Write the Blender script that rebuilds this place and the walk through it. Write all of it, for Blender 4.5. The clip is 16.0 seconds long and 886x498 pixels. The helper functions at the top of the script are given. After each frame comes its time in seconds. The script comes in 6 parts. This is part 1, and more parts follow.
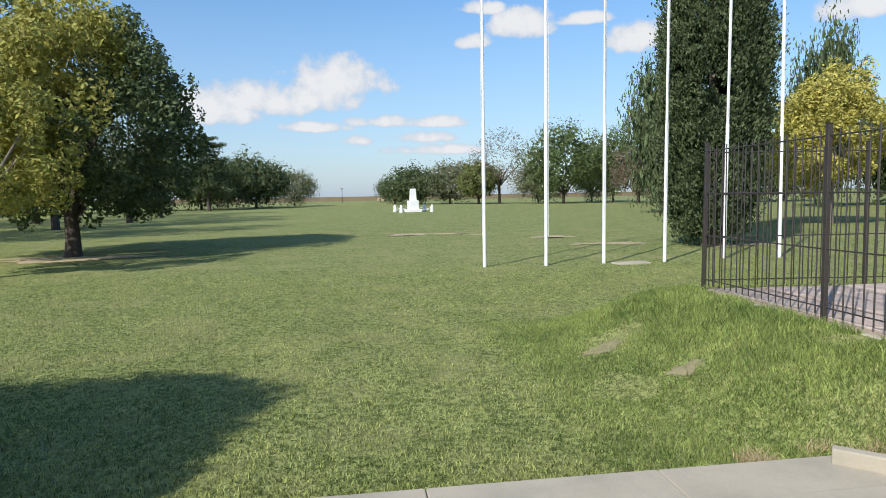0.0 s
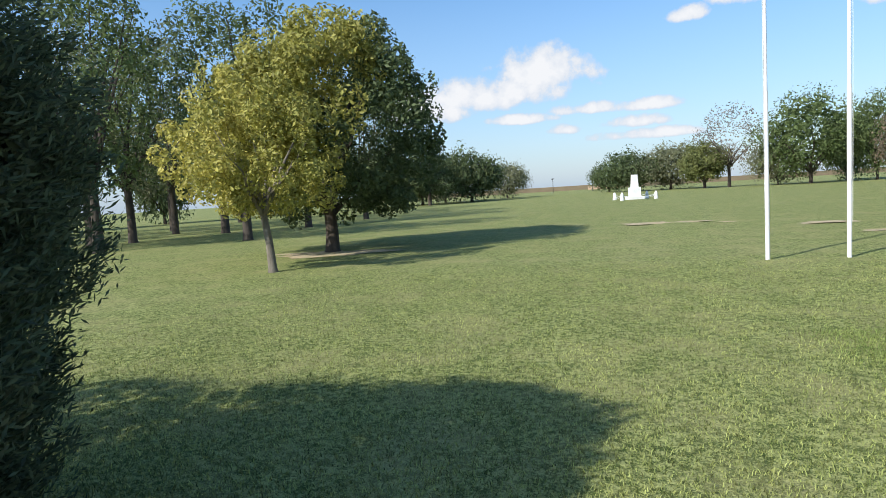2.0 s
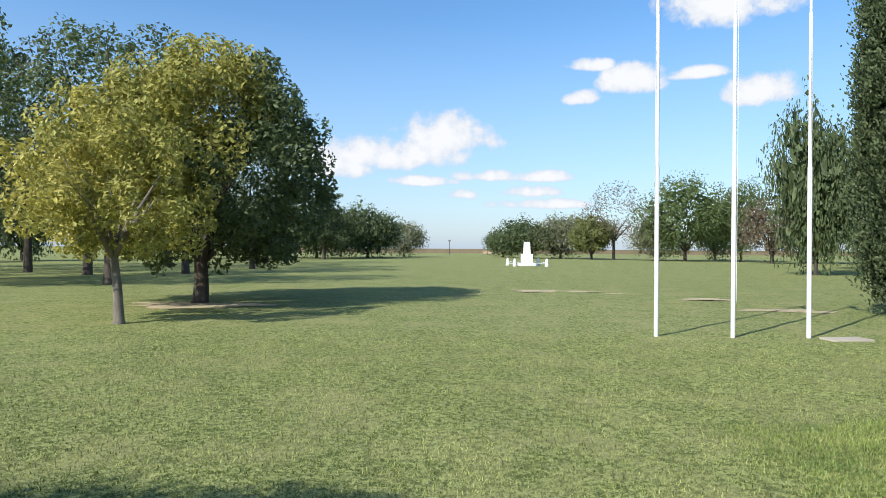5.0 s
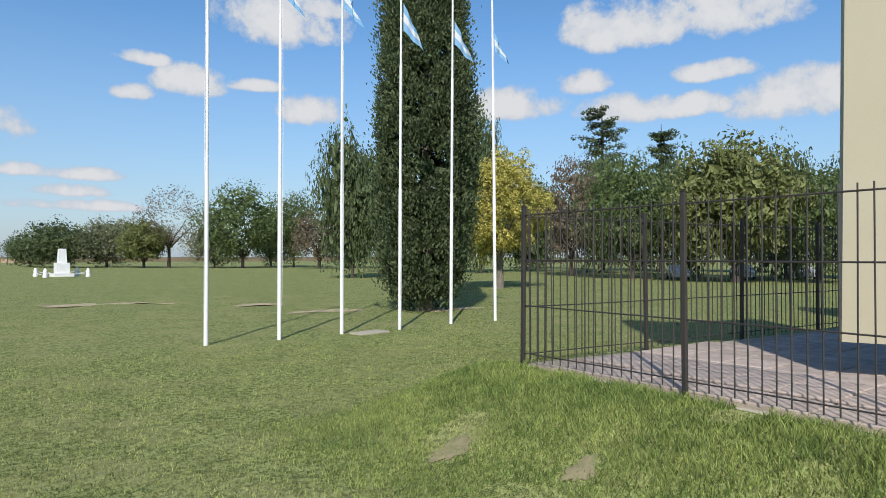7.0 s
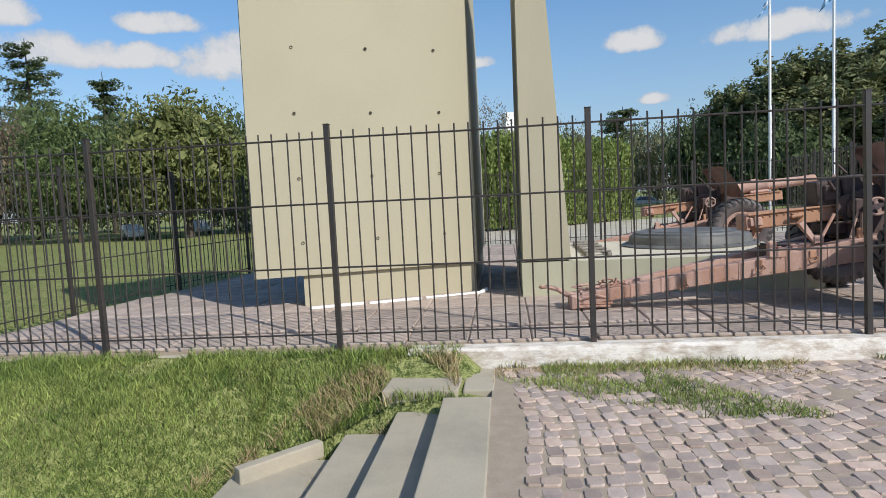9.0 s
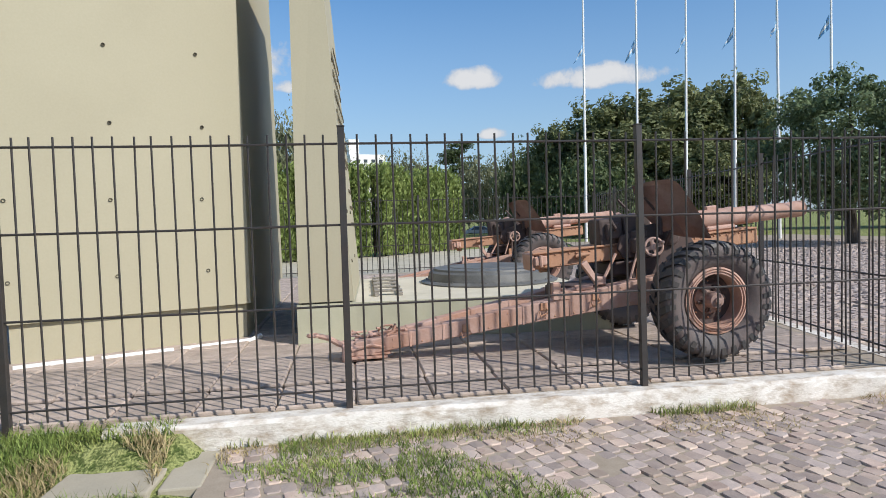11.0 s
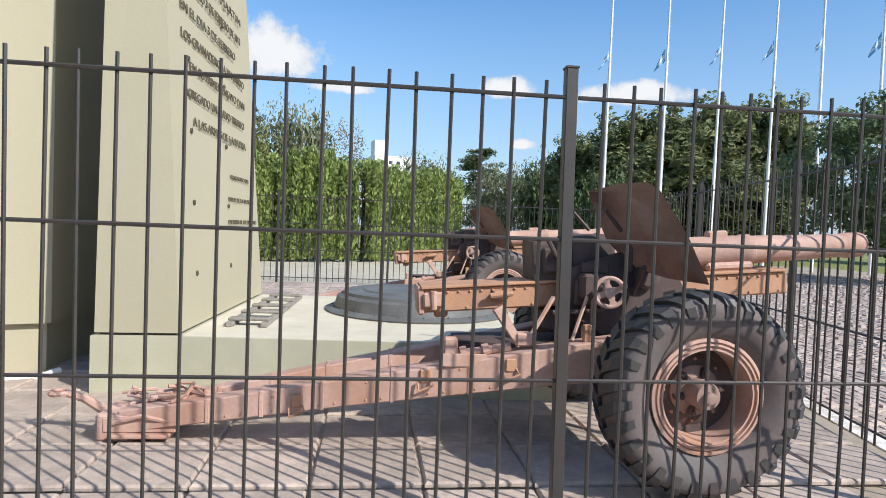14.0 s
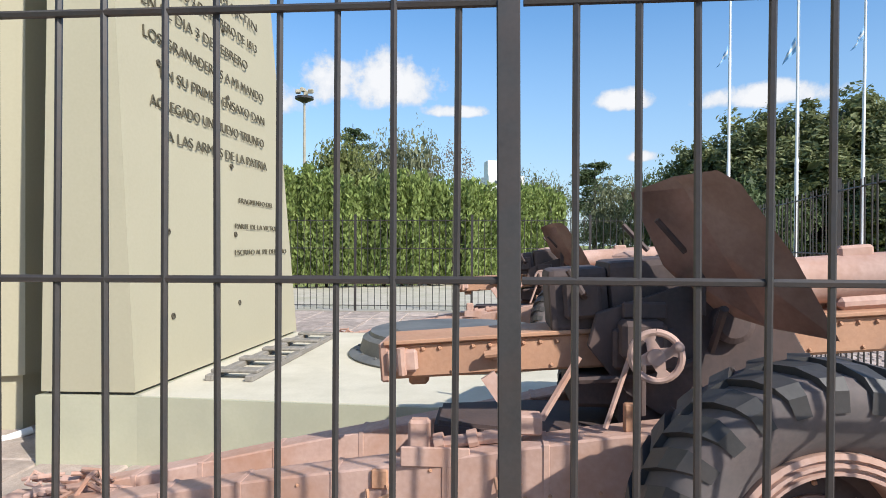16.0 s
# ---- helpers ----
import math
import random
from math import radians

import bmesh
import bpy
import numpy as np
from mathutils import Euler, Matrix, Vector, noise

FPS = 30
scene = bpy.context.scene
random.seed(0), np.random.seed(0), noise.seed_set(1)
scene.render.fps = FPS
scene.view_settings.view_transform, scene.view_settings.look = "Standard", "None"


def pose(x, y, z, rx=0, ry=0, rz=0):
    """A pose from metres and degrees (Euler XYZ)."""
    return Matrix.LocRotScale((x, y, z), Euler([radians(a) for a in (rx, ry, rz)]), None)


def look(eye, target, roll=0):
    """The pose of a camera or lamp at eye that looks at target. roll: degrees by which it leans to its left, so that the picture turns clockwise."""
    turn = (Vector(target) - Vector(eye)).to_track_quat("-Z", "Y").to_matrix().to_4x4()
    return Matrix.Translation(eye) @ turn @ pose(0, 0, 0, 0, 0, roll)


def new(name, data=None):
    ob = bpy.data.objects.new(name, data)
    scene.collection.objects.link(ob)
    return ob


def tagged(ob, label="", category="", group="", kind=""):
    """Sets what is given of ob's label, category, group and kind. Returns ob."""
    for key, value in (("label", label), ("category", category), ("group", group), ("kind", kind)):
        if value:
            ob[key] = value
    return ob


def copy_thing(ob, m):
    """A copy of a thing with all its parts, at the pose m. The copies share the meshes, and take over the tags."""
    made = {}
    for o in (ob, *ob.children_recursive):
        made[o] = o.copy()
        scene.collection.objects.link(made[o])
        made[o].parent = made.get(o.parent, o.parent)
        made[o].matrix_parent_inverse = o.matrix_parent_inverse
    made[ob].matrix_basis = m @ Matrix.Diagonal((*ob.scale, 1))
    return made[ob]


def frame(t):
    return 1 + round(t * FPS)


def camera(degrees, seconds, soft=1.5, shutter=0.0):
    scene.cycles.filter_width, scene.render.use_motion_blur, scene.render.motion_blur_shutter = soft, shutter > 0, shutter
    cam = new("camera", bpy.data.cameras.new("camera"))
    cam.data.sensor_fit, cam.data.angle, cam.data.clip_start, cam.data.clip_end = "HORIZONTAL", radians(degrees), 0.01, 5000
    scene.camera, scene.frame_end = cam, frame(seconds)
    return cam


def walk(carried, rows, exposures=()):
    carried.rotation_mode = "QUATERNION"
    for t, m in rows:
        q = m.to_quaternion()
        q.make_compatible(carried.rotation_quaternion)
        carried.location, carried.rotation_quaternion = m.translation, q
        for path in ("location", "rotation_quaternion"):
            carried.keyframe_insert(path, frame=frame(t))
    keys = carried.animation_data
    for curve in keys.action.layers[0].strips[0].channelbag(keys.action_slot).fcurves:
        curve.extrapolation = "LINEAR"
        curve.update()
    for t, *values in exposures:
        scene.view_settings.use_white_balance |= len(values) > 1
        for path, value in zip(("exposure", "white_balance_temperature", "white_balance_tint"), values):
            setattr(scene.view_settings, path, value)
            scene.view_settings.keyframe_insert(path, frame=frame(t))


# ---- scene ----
cam = camera(71.0, 16.0, soft=0.9)
PATH = [
    (0, (-5.144, -1.337, 1.449), (-4.873, 0.637, 1.275), -1.0),
    (0.5, (-5.478, -0.985, 1.471), (-5.42, 1.009, 1.324), -2.2),
    (1, (-5.901, -0.81, 1.448), (-6.006, 1.181, 1.295), -1.9),
    (1.5, (-6.229, -0.549, 1.441), (-6.429, 1.427, 1.208), -3.8),
    (2, (-6.488, -0.274, 1.461), (-6.877, 1.68, 1.283), -3.5),
    (2.5, (-6.816, 0.295, 1.408), (-7.515, 2.164, 1.262), -0.2),
    (3, (-6.888, 0.786, 1.42), (-7.793, 2.569, 1.35), 0.6),
    (3.2, (-6.85, 0.882, 1.415), (-7.88, 2.595, 1.339), 1.8),
    (5.3, (-6.233, 1.262, 1.423), (-6.007, 3.249, 1.438), -0.6),
    (5.5, (-6.186, 1.249, 1.43), (-5.779, 3.207, 1.473), -1.3),
    (6, (-6.17, 1.216, 1.437), (-5.438, 3.076, 1.491), -0.3),
    (6.5, (-6.132, 1.196, 1.447), (-5.089, 2.902, 1.479), 0.2),
    (7, (-6.109, 1.169, 1.447), (-4.892, 2.756, 1.472), -0.0),
    (7.5, (-6.082, 1.112, 1.423), (-4.726, 2.582, 1.459), 0.2),
    (8, (-6.0, 1.03, 1.43), (-4.345, 2.15, 1.43), -1.8),
    (8.5, (-5.97, 0.94, 1.404), (-4.066, 1.54, 1.272), -0.8),
    (9, (-5.87, 0.79, 1.37), (-3.885, 0.99, 1.215), -2.9),
    (9.5, (-5.7, 0.46, 1.384), (-3.706, 0.325, 1.325), -0.4),
    (10, (-5.525, 0.3, 1.404), (-3.549, 0.01, 1.324), -0.2),
    (10.2, (-5.41, 0.255, 1.415), (-3.438, -0.065, 1.35), -0.7),
    (12.5, (-3.694, -0.818, 1.371), (-1.71, -1.019, 1.223), -3.2),
    (13, (-3.351, -1.055, 1.387), (-1.362, -1.244, 1.296), -0.3),
    (13.5, (-2.951, -1.303, 1.439), (-0.981, -1.629, 1.335), -0.7),
    (14, (-2.651, -1.587, 1.433), (-0.665, -1.814, 1.364), 2.2),
    (14.5, (-2.322, -1.823, 1.421), (-0.337, -2.014, 1.266), 1.5),
    (15, (-2.005, -2.031, 1.44), (-0.016, -2.116, 1.257), -1.0),
    (15.5, (-1.705, -2.27, 1.466), (0.293, -2.241, 1.382), 0.8),
    (16, (-1.395, -2.389, 1.479), (0.599, -2.237, 1.466), 0.2),
]
walk(cam, [(t, look(eye, target, roll)) for t, eye, target, roll in PATH],
     exposures=((0, -0.12), (2, 0.02), (3, 0.15), (5.5, 0.03), (6.2, -0.18), (7, -0.33), (8.5, -0.40), (10, -0.34), (12.5, -0.18), (14, 0.02), (16, 0.05)))

# ---- light ----
SUN_AZ, SUN_EL = 227.0, 38.0          # direction towards the sun, degrees from +x; height
sun_dir = Vector((math.cos(radians(SUN_AZ)) * math.cos(radians(SUN_EL)), math.sin(radians(SUN_AZ)) * math.cos(radians(SUN_EL)), math.sin(radians(SUN_EL))))
sun = new("sun", bpy.data.lights.new("sun", "SUN"))
sun.data.energy, sun.data.angle, sun.data.color = 5.6, radians(0.6), (1.0, 0.965, 0.91)
sun.matrix_world = look(sun_dir * 60, (0, 0, 0))
scene.view_settings.exposure = 0.0

# clouds of the sky: heading and height of the middle, half width and half height, in degrees (heading: 0 is +y, positive towards +x)
CLOUDS = [
    (-1.3, 9.9, 6.0, 2.7), (-6.2, 8.4, 9.9, 2.1), (-12.4, 7.3, 5.0, 1.8), (-3.1, 6.1, 3.3, 0.7), (2.2, 6.6, 3.9, 0.8), (7.3, 6.5, 4.4, 0.8), (6.5, 5.1, 2.8, 0.8), (0.2, 4.9, 1.6, 0.7), (7.2, 4.0, 5.0, 0.7),
    (11.6, 16.0, 2.5, 0.8), (10.6, 13.3, 1.9, 1.0), (15.5, 14.5, 3.3, 1.9), (20.4, 14.7, 3.0, 0.8), (25.2, 12.7, 3.0, 1.9), (22.6, 19.8, 6.0, 3.3), (26.4, 21.5, 2.8, 1.8),
    (43.5, 13.5, 5.5, 2.1), (50.2, 15.2, 2.8, 1.5), (54.1, 12.6, 5.0, 1.7), (52.9, 19.4, 5.0, 3.0), (61.9, 19.5, 7.2, 3.0), (61.0, 15.2, 4.1, 1.1), (67.6, 12.5, 6.0, 3.0), (60.1, 12.6, 3.3, 1.3),
    (101.8, 12.5, 3.0, 1.3), (113.5, 12.0, 6.0, 1.4), (103.4, 7.7, 1.5, 0.7), (79.2, 14.2, 6.6, 3.3), (86.4, 12.0, 3.3, 0.8),
    (-60.0, 22.0, 9.0, 3.0), (-100.0, 18.0, 9.0, 3.0), (160.0, 25.0, 10.0, 3.0), (-150.0, 30.0, 12.0, 4.0),
]
world = bpy.data.worlds.new("sky")
scene.world = world
world.use_nodes = True
wn, wl = world.node_tree.nodes, world.node_tree.links
wn.clear()


def wnode(kind, **values):
    n = wn.new(kind)
    for k, v in values.items():
        if k.startswith("i"):
            n.inputs[int(k[1:])].default_value = v
    return n


def wmath(op, a, b=None, c=None, clamp=False):
    n = wn.new("ShaderNodeMath")
    n.operation, n.use_clamp = op, clamp
    for i, v in enumerate((a, b, c)):
        if v is None:
            continue
        if isinstance(v, (int, float)):
            n.inputs[i].default_value = v
        else:
            wl.new(v, n.inputs[i])
    return n.outputs[0]


sky = wn.new("ShaderNodeTexSky")
sky.sky_type, sky.sun_disc = "NISHITA", False
sky.sun_elevation, sky.sun_rotation = radians(SUN_EL), radians(90 - SUN_AZ)
sky.air_density, sky.dust_density, sky.ozone_density = 1.0, 0.6, 2.2
coord = wn.new("ShaderNodeTexCoord")
sep = wn.new("ShaderNodeSeparateXYZ")
wl.new(coord.outputs["Generated"], sep.inputs[0])
head = wmath("MULTIPLY", wmath("ARCTAN2", sep.outputs[0], sep.outputs[1]), 180 / math.pi)
high = wmath("MULTIPLY", wmath("ARCSINE", sep.outputs[2]), 180 / math.pi)
puff = wn.new("ShaderNodeTexNoise")
puff.inputs["Scale"].default_value, puff.inputs["Detail"].default_value, puff.inputs["Roughness"].default_value = 17.0, 8.0, 0.62
wl.new(coord.outputs["Generated"], puff.inputs["Vector"])
dense = None
for ch, cz, cw, chh in CLOUDS:
    dx = wmath("MULTIPLY", wmath("SUBTRACT", head, ch), 1 / cw)
    up = wmath("SUBTRACT", high, cz)
    # flat below, domed above
    dz = wmath("MAXIMUM", wmath("MULTIPLY", up, 1 / chh), wmath("MULTIPLY", up, -1.7 / chh))
    r2 = wmath("ADD", wmath("MULTIPLY", dx, dx), wmath("MULTIPLY", dz, dz))
    blob = wmath("SUBTRACT", 1.0, r2)
    dense = blob if dense is None else wmath("MAXIMUM", dense, blob)
dense = wmath("MAXIMUM", dense, -1.2)
edge = wmath("ADD", dense, wmath("MULTIPLY", wmath("SUBTRACT", puff.outputs[0], 0.475), 3.1))
cover = wmath("MULTIPLY", wmath("SUBTRACT", edge, 0.12), 1.9, clamp=True)
cover = wmath("MULTIPLY", cover, wmath("MULTIPLY", wmath("ADD", high, 1.0), 0.3, clamp=True))
# a thin veil towards the horizon
veil = wmath("MULTIPLY", wmath("SUBTRACT", 1.0, wmath("MULTIPLY", high, 1 / 20.0), clamp=True), 0.75)
mix_v = wn.new("ShaderNodeMix")
mix_v.data_type = "RGBA"
wl.new(veil, mix_v.inputs[0])
rich = wn.new("ShaderNodeHueSaturation")
rich.inputs["Saturation"].default_value, rich.inputs["Value"].default_value = 1.22, 2.25
wl.new(sky.outputs[0], rich.inputs["Color"])
wl.new(rich.outputs[0], mix_v.inputs[6])
mix_v.inputs[7].default_value = (4.4, 6.1, 8.6, 1)
body = wn.new("ShaderNodeMix")
body.data_type = "RGBA"
wl.new(wmath("MULTIPLY", edge, 1.0, clamp=True), body.inputs[0])
body.inputs[6].default_value, body.inputs[7].default_value = (6.2, 7.3, 9.0, 1), (10.2, 10.4, 10.8, 1)
mix_c = wn.new("ShaderNodeMix")
mix_c.data_type = "RGBA"
wl.new(cover, mix_c.inputs[0])
wl.new(mix_v.outputs[2], mix_c.inputs[6])
wl.new(body.outputs[2], mix_c.inputs[7])
back = wn.new("ShaderNodeBackground")
back.inputs[1].default_value = 0.088
wl.new(mix_c.outputs[2], back.inputs[0])
wout = wn.new("ShaderNodeOutputWorld")
wl.new(back.outputs[0], wout.inputs[0])


# ---- materials ----
def material(name, col_a, col_b, rough=0.8, scale=8.0, fine=60.0, bump=0.15, metal=0.0, stain=None, stain_scale=1.2, stain_amount=0.5, rand=0.0, island=False, stretch=(1, 1, 1), dist=0.01, spec=0.5, through_light=0.0, fine_w=0.4, ramp_at=(0.3, 0.7)):
    m = bpy.data.materials.new(name)
    m.use_nodes = True
    n, l = m.node_tree.nodes, m.node_tree.links
    b = n["Principled BSDF"]
    co = n.new("ShaderNodeTexCoord")
    mp = n.new("ShaderNodeMapping")
    mp.inputs["Scale"].default_value = stretch
    l.new(co.outputs["Object"], mp.inputs[0])
    n1 = n.new("ShaderNodeTexNoise")
    n1.inputs["Scale"].default_value, n1.inputs["Detail"].default_value = scale, 6
    n2 = n.new("ShaderNodeTexNoise")
    n2.inputs["Scale"].default_value, n2.inputs["Detail"].default_value = fine, 4
    for t in (n1, n2):
        l.new(mp.outputs[0], t.inputs["Vector"])
    ramp = n.new("ShaderNodeValToRGB")
    ramp.color_ramp.elements[0].position, ramp.color_ramp.elements[1].position = ramp_at
    ramp.color_ramp.elements[0].color, ramp.color_ramp.elements[1].color = (*col_a, 1), (*col_b, 1)
    ad = n.new("ShaderNodeMath")
    ad.operation = "MULTIPLY_ADD"
    l.new(n2.outputs[0], ad.inputs[0])
    ad.inputs[1].default_value = fine_w
    sb = n.new("ShaderNodeMath")
    sb.operation = "MULTIPLY"
    sb.inputs[1].default_value = 1 - fine_w
    l.new(n1.outputs[0], sb.inputs[0])
    l.new(sb.outputs[0], ad.inputs[2])
    l.new(ad.outputs[0], ramp.inputs[0])
    out = ramp.outputs[0]
    if stain:
        n3 = n.new("ShaderNodeTexNoise")
        n3.inputs["Scale"].default_value, n3.inputs["Detail"].default_value, n3.inputs["Roughness"].default_value = stain_scale, 5, 0.65
        l.new(mp.outputs[0], n3.inputs["Vector"])
        r3 = n.new("ShaderNodeMapRange")
        r3.inputs[1].default_value, r3.inputs[2].default_value, r3.inputs[4].default_value = 0.45, 0.68, stain_amount
        l.new(n3.outputs[0], r3.inputs[0])
        mx = n.new("ShaderNodeMix")
        mx.data_type = "RGBA"
        l.new(r3.outputs[0], mx.inputs[0])
        l.new(out, mx.inputs[6])
        mx.inputs[7].default_value = (*stain, 1)
        out = mx.outputs[2]
    if rand or island:
        hv = n.new("ShaderNodeHueSaturation")
        mr = n.new("ShaderNodeMapRange")
        mr.inputs[3].default_value, mr.inputs[4].default_value = 1 - rand, 1 + rand
        if island:
            l.new(n.new("ShaderNodeNewGeometry").outputs["Random Per Island"], mr.inputs[0])
        else:
            l.new(n.new("ShaderNodeObjectInfo").outputs["Random"], mr.inputs[0])
        l.new(mr.outputs[0], hv.inputs["Value"])
        l.new(out, hv.inputs["Color"])
        out = hv.outputs[0]
    l.new(out, b.inputs["Base Color"])
    b.inputs["Roughness"].default_value, b.inputs["Metallic"].default_value = rough, metal
    b.inputs["Specular IOR Level"].default_value = spec
    if bump:
        bp = n.new("ShaderNodeBump")
        bp.inputs["Strength"].default_value, bp.inputs["Distance"].default_value = bump, dist
        l.new(ad.outputs[0], bp.inputs["Height"])
        l.new(bp.outputs[0], b.inputs["Normal"])
    if through_light:
        tr = n.new("ShaderNodeBsdfTranslucent")
        l.new(out, tr.inputs[0])
        ms = n.new("ShaderNodeMixShader")
        ms.inputs[0].default_value = through_light
        l.new(b.outputs[0], ms.inputs[1])
        l.new(tr.outputs[0], ms.inputs[2])
        l.new(ms.outputs[0], n["Material Output"].inputs[0])
    return m


def leaf_mat(name, a, b, rand=0.35):
    return material(name, a, b, rough=0.6, scale=0.7, fine=3.0, bump=0, rand=rand, island=True, spec=0.3, through_light=0.35)


M_lawn = material("lawn", (0.078, 0.108, 0.030), (0.345, 0.37, 0.138), rough=0.95, scale=13.0, fine=48.0, bump=1.0, dist=0.05, fine_w=0.5, ramp_at=(0.43, 0.57), stain=(0.32, 0.30, 0.135), stain_scale=0.8, stain_amount=0.6, spec=0.1)
M_blade = material("grass_blade", (0.125, 0.17, 0.044), (0.41, 0.43, 0.148), rough=0.6, scale=1.0, fine=4.0, bump=0, rand=0.72, island=True, spec=0.2, through_light=0.25)
M_bank = material("bank_grass_blade", (0.11, 0.175, 0.042), (0.34, 0.40, 0.115), rough=0.55, scale=1.0, fine=4.0, bump=0, rand=0.6, island=True, spec=0.25, through_light=0.25)
M_dry = material("dry_grass", (0.34, 0.27, 0.13), (0.54, 0.44, 0.25), rough=0.8, scale=3.0, fine=20.0, bump=0, rand=0.3, island=True, through_light=0.2)
M_dirt = material("bare_earth", (0.38, 0.29, 0.165), (0.56, 0.45, 0.29), rough=0.95, scale=6.0, fine=60.0, bump=0.6, dist=0.02, stain=(0.16, 0.18, 0.06), stain_scale=2.5, stain_amount=0.8)
M_cream = material("cream_paint", (0.395, 0.355, 0.245), (0.44, 0.40, 0.28), rough=0.72, scale=1.2, fine=45.0, bump=0.12, dist=0.004, stain=(0.365, 0.33, 0.225), stain_scale=0.6, stain_amount=0.4)
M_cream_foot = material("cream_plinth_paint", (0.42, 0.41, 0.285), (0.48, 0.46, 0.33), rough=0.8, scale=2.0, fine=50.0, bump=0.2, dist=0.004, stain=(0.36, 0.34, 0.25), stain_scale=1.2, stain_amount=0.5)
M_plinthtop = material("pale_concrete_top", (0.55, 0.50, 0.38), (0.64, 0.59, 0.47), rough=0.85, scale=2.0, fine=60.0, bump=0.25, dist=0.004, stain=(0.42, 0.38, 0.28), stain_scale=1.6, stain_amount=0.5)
M_iron = material("dark_iron_paint", (0.036, 0.034, 0.033), (0.060, 0.054, 0.051), rough=0.45, scale=6.0, fine=90.0, bump=0.2, dist=0.002, metal=0.2, stain=(0.08, 0.045, 0.03), stain_scale=5.0, stain_amount=0.35)
M_tile = material("paving_slab", (0.36, 0.285, 0.235), (0.54, 0.435, 0.365), rough=0.9, scale=9.0, fine=110.0, bump=0.9, dist=0.008, stain=(0.25, 0.21, 0.175), stain_scale=4.0, stain_amount=0.75, ramp_at=(0.38, 0.62), rand=0.14)
M_tile_i = material("paving_slab_far", (0.36, 0.285, 0.235), (0.54, 0.435, 0.365), rough=0.9, scale=9.0, fine=110.0, bump=0.9, dist=0.008, stain=(0.25, 0.21, 0.175), stain_scale=4.0, stain_amount=0.75, ramp_at=(0.38, 0.62), rand=0.14, island=True)
M_joint = material("sandy_joint", (0.28, 0.23, 0.17), (0.40, 0.33, 0.255), rough=0.95, scale=9.0, fine=80.0, bump=0.5, dist=0.01)
M_cobble = material("cobble", (0.30, 0.25, 0.225), (0.50, 0.405, 0.345), rough=0.75, scale=9.0, fine=90.0, bump=0.5, dist=0.008, stain=(0.42, 0.30, 0.24), stain_scale=2.0, stain_amount=0.4, rand=0.3)
M_cobble_i = material("cobble_far", (0.30, 0.25, 0.225), (0.50, 0.405, 0.345), rough=0.75, scale=9.0, fine=90.0, bump=0.5, dist=0.008, stain=(0.42, 0.30, 0.24), stain_scale=2.0, stain_amount=0.4, rand=0.3, island=True)
M_cobble_b = material("pink_cobble", (0.36, 0.26, 0.215), (0.55, 0.43, 0.35), rough=0.75, scale=9.0, fine=90.0, bump=0.5, dist=0.008, stain=(0.47, 0.40, 0.30), stain_scale=2.0, stain_amount=0.5, rand=0.3)
M_cobble_ib = material("pink_cobble_far", (0.36, 0.26, 0.215), (0.55, 0.43, 0.35), rough=0.75, scale=9.0, fine=90.0, bump=0.5, dist=0.008, stain=(0.47, 0.40, 0.30), stain_scale=2.0, stain_amount=0.5, rand=0.3, island=True)
M_path = material("pale_gravel", (0.40, 0.36, 0.28), (0.56, 0.51, 0.42), rough=0.95, scale=3.0, fine=70.0, bump=0.5, dist=0.01, stain=(0.30, 0.29, 0.17), stain_scale=0.9, stain_amount=0.5)
M_step = material("grey_concrete_step", (0.37, 0.325, 0.245), (0.47, 0.42, 0.325), rough=0.9, scale=3.0, fine=90.0, bump=0.3, dist=0.005, stain=(0.20, 0.19, 0.145), stain_scale=1.5, stain_amount=0.5)
M_lime = material("whitewash", (0.60, 0.55, 0.48), (0.78, 0.75, 0.69), rough=0.9, scale=7.0, fine=60.0, bump=0.9, dist=0.012, stain=(0.36, 0.28, 0.20), stain_scale=9.0, stain_amount=0.9, stretch=(1, 0.6, 1.4))
M_white = material("white_paint", (0.74, 0.74, 0.72), (0.82, 0.82, 0.80), rough=0.5, scale=3.0, fine=40.0, bump=0.05, stain=(0.6, 0.6, 0.57), stain_scale=2.0, stain_amount=0.3)
M_bark = material("dark_bark", (0.035, 0.028, 0.022), (0.10, 0.08, 0.062), rough=0.95, scale=6.0, fine=30.0, bump=1.0, dist=0.04, stretch=(1, 1, 0.25))
M_bark2 = material("grey_bark", (0.10, 0.085, 0.065), (0.24, 0.21, 0.165), rough=0.95, scale=6.0, fine=30.0, bump=0.8, dist=0.03, stretch=(1, 1, 0.25))
L_green = leaf_mat("leaf_green", (0.085, 0.125, 0.042), (0.18, 0.23, 0.085))
L_pine = leaf_mat("leaf_pine", (0.11, 0.155, 0.075), (0.23, 0.29, 0.15))
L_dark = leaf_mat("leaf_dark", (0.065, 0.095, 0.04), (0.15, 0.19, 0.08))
L_big = leaf_mat("leaf_evergreen", (0.115, 0.135, 0.06), (0.27, 0.29, 0.13))
L_yellow = leaf_mat("leaf_yellow", (0.38, 0.345, 0.08), (0.58, 0.52, 0.15))
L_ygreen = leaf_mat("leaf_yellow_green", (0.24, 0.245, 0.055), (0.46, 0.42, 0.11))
L_grey = leaf_mat("leaf_grey_green", (0.15, 0.16, 0.085), (0.25, 0.26, 0.15))
L_olive = leaf_mat("leaf_olive", (0.13, 0.155, 0.05), (0.26, 0.275, 0.10))
L_brown = leaf_mat("leaf_brown", (0.15, 0.115, 0.075), (0.25, 0.20, 0.135))
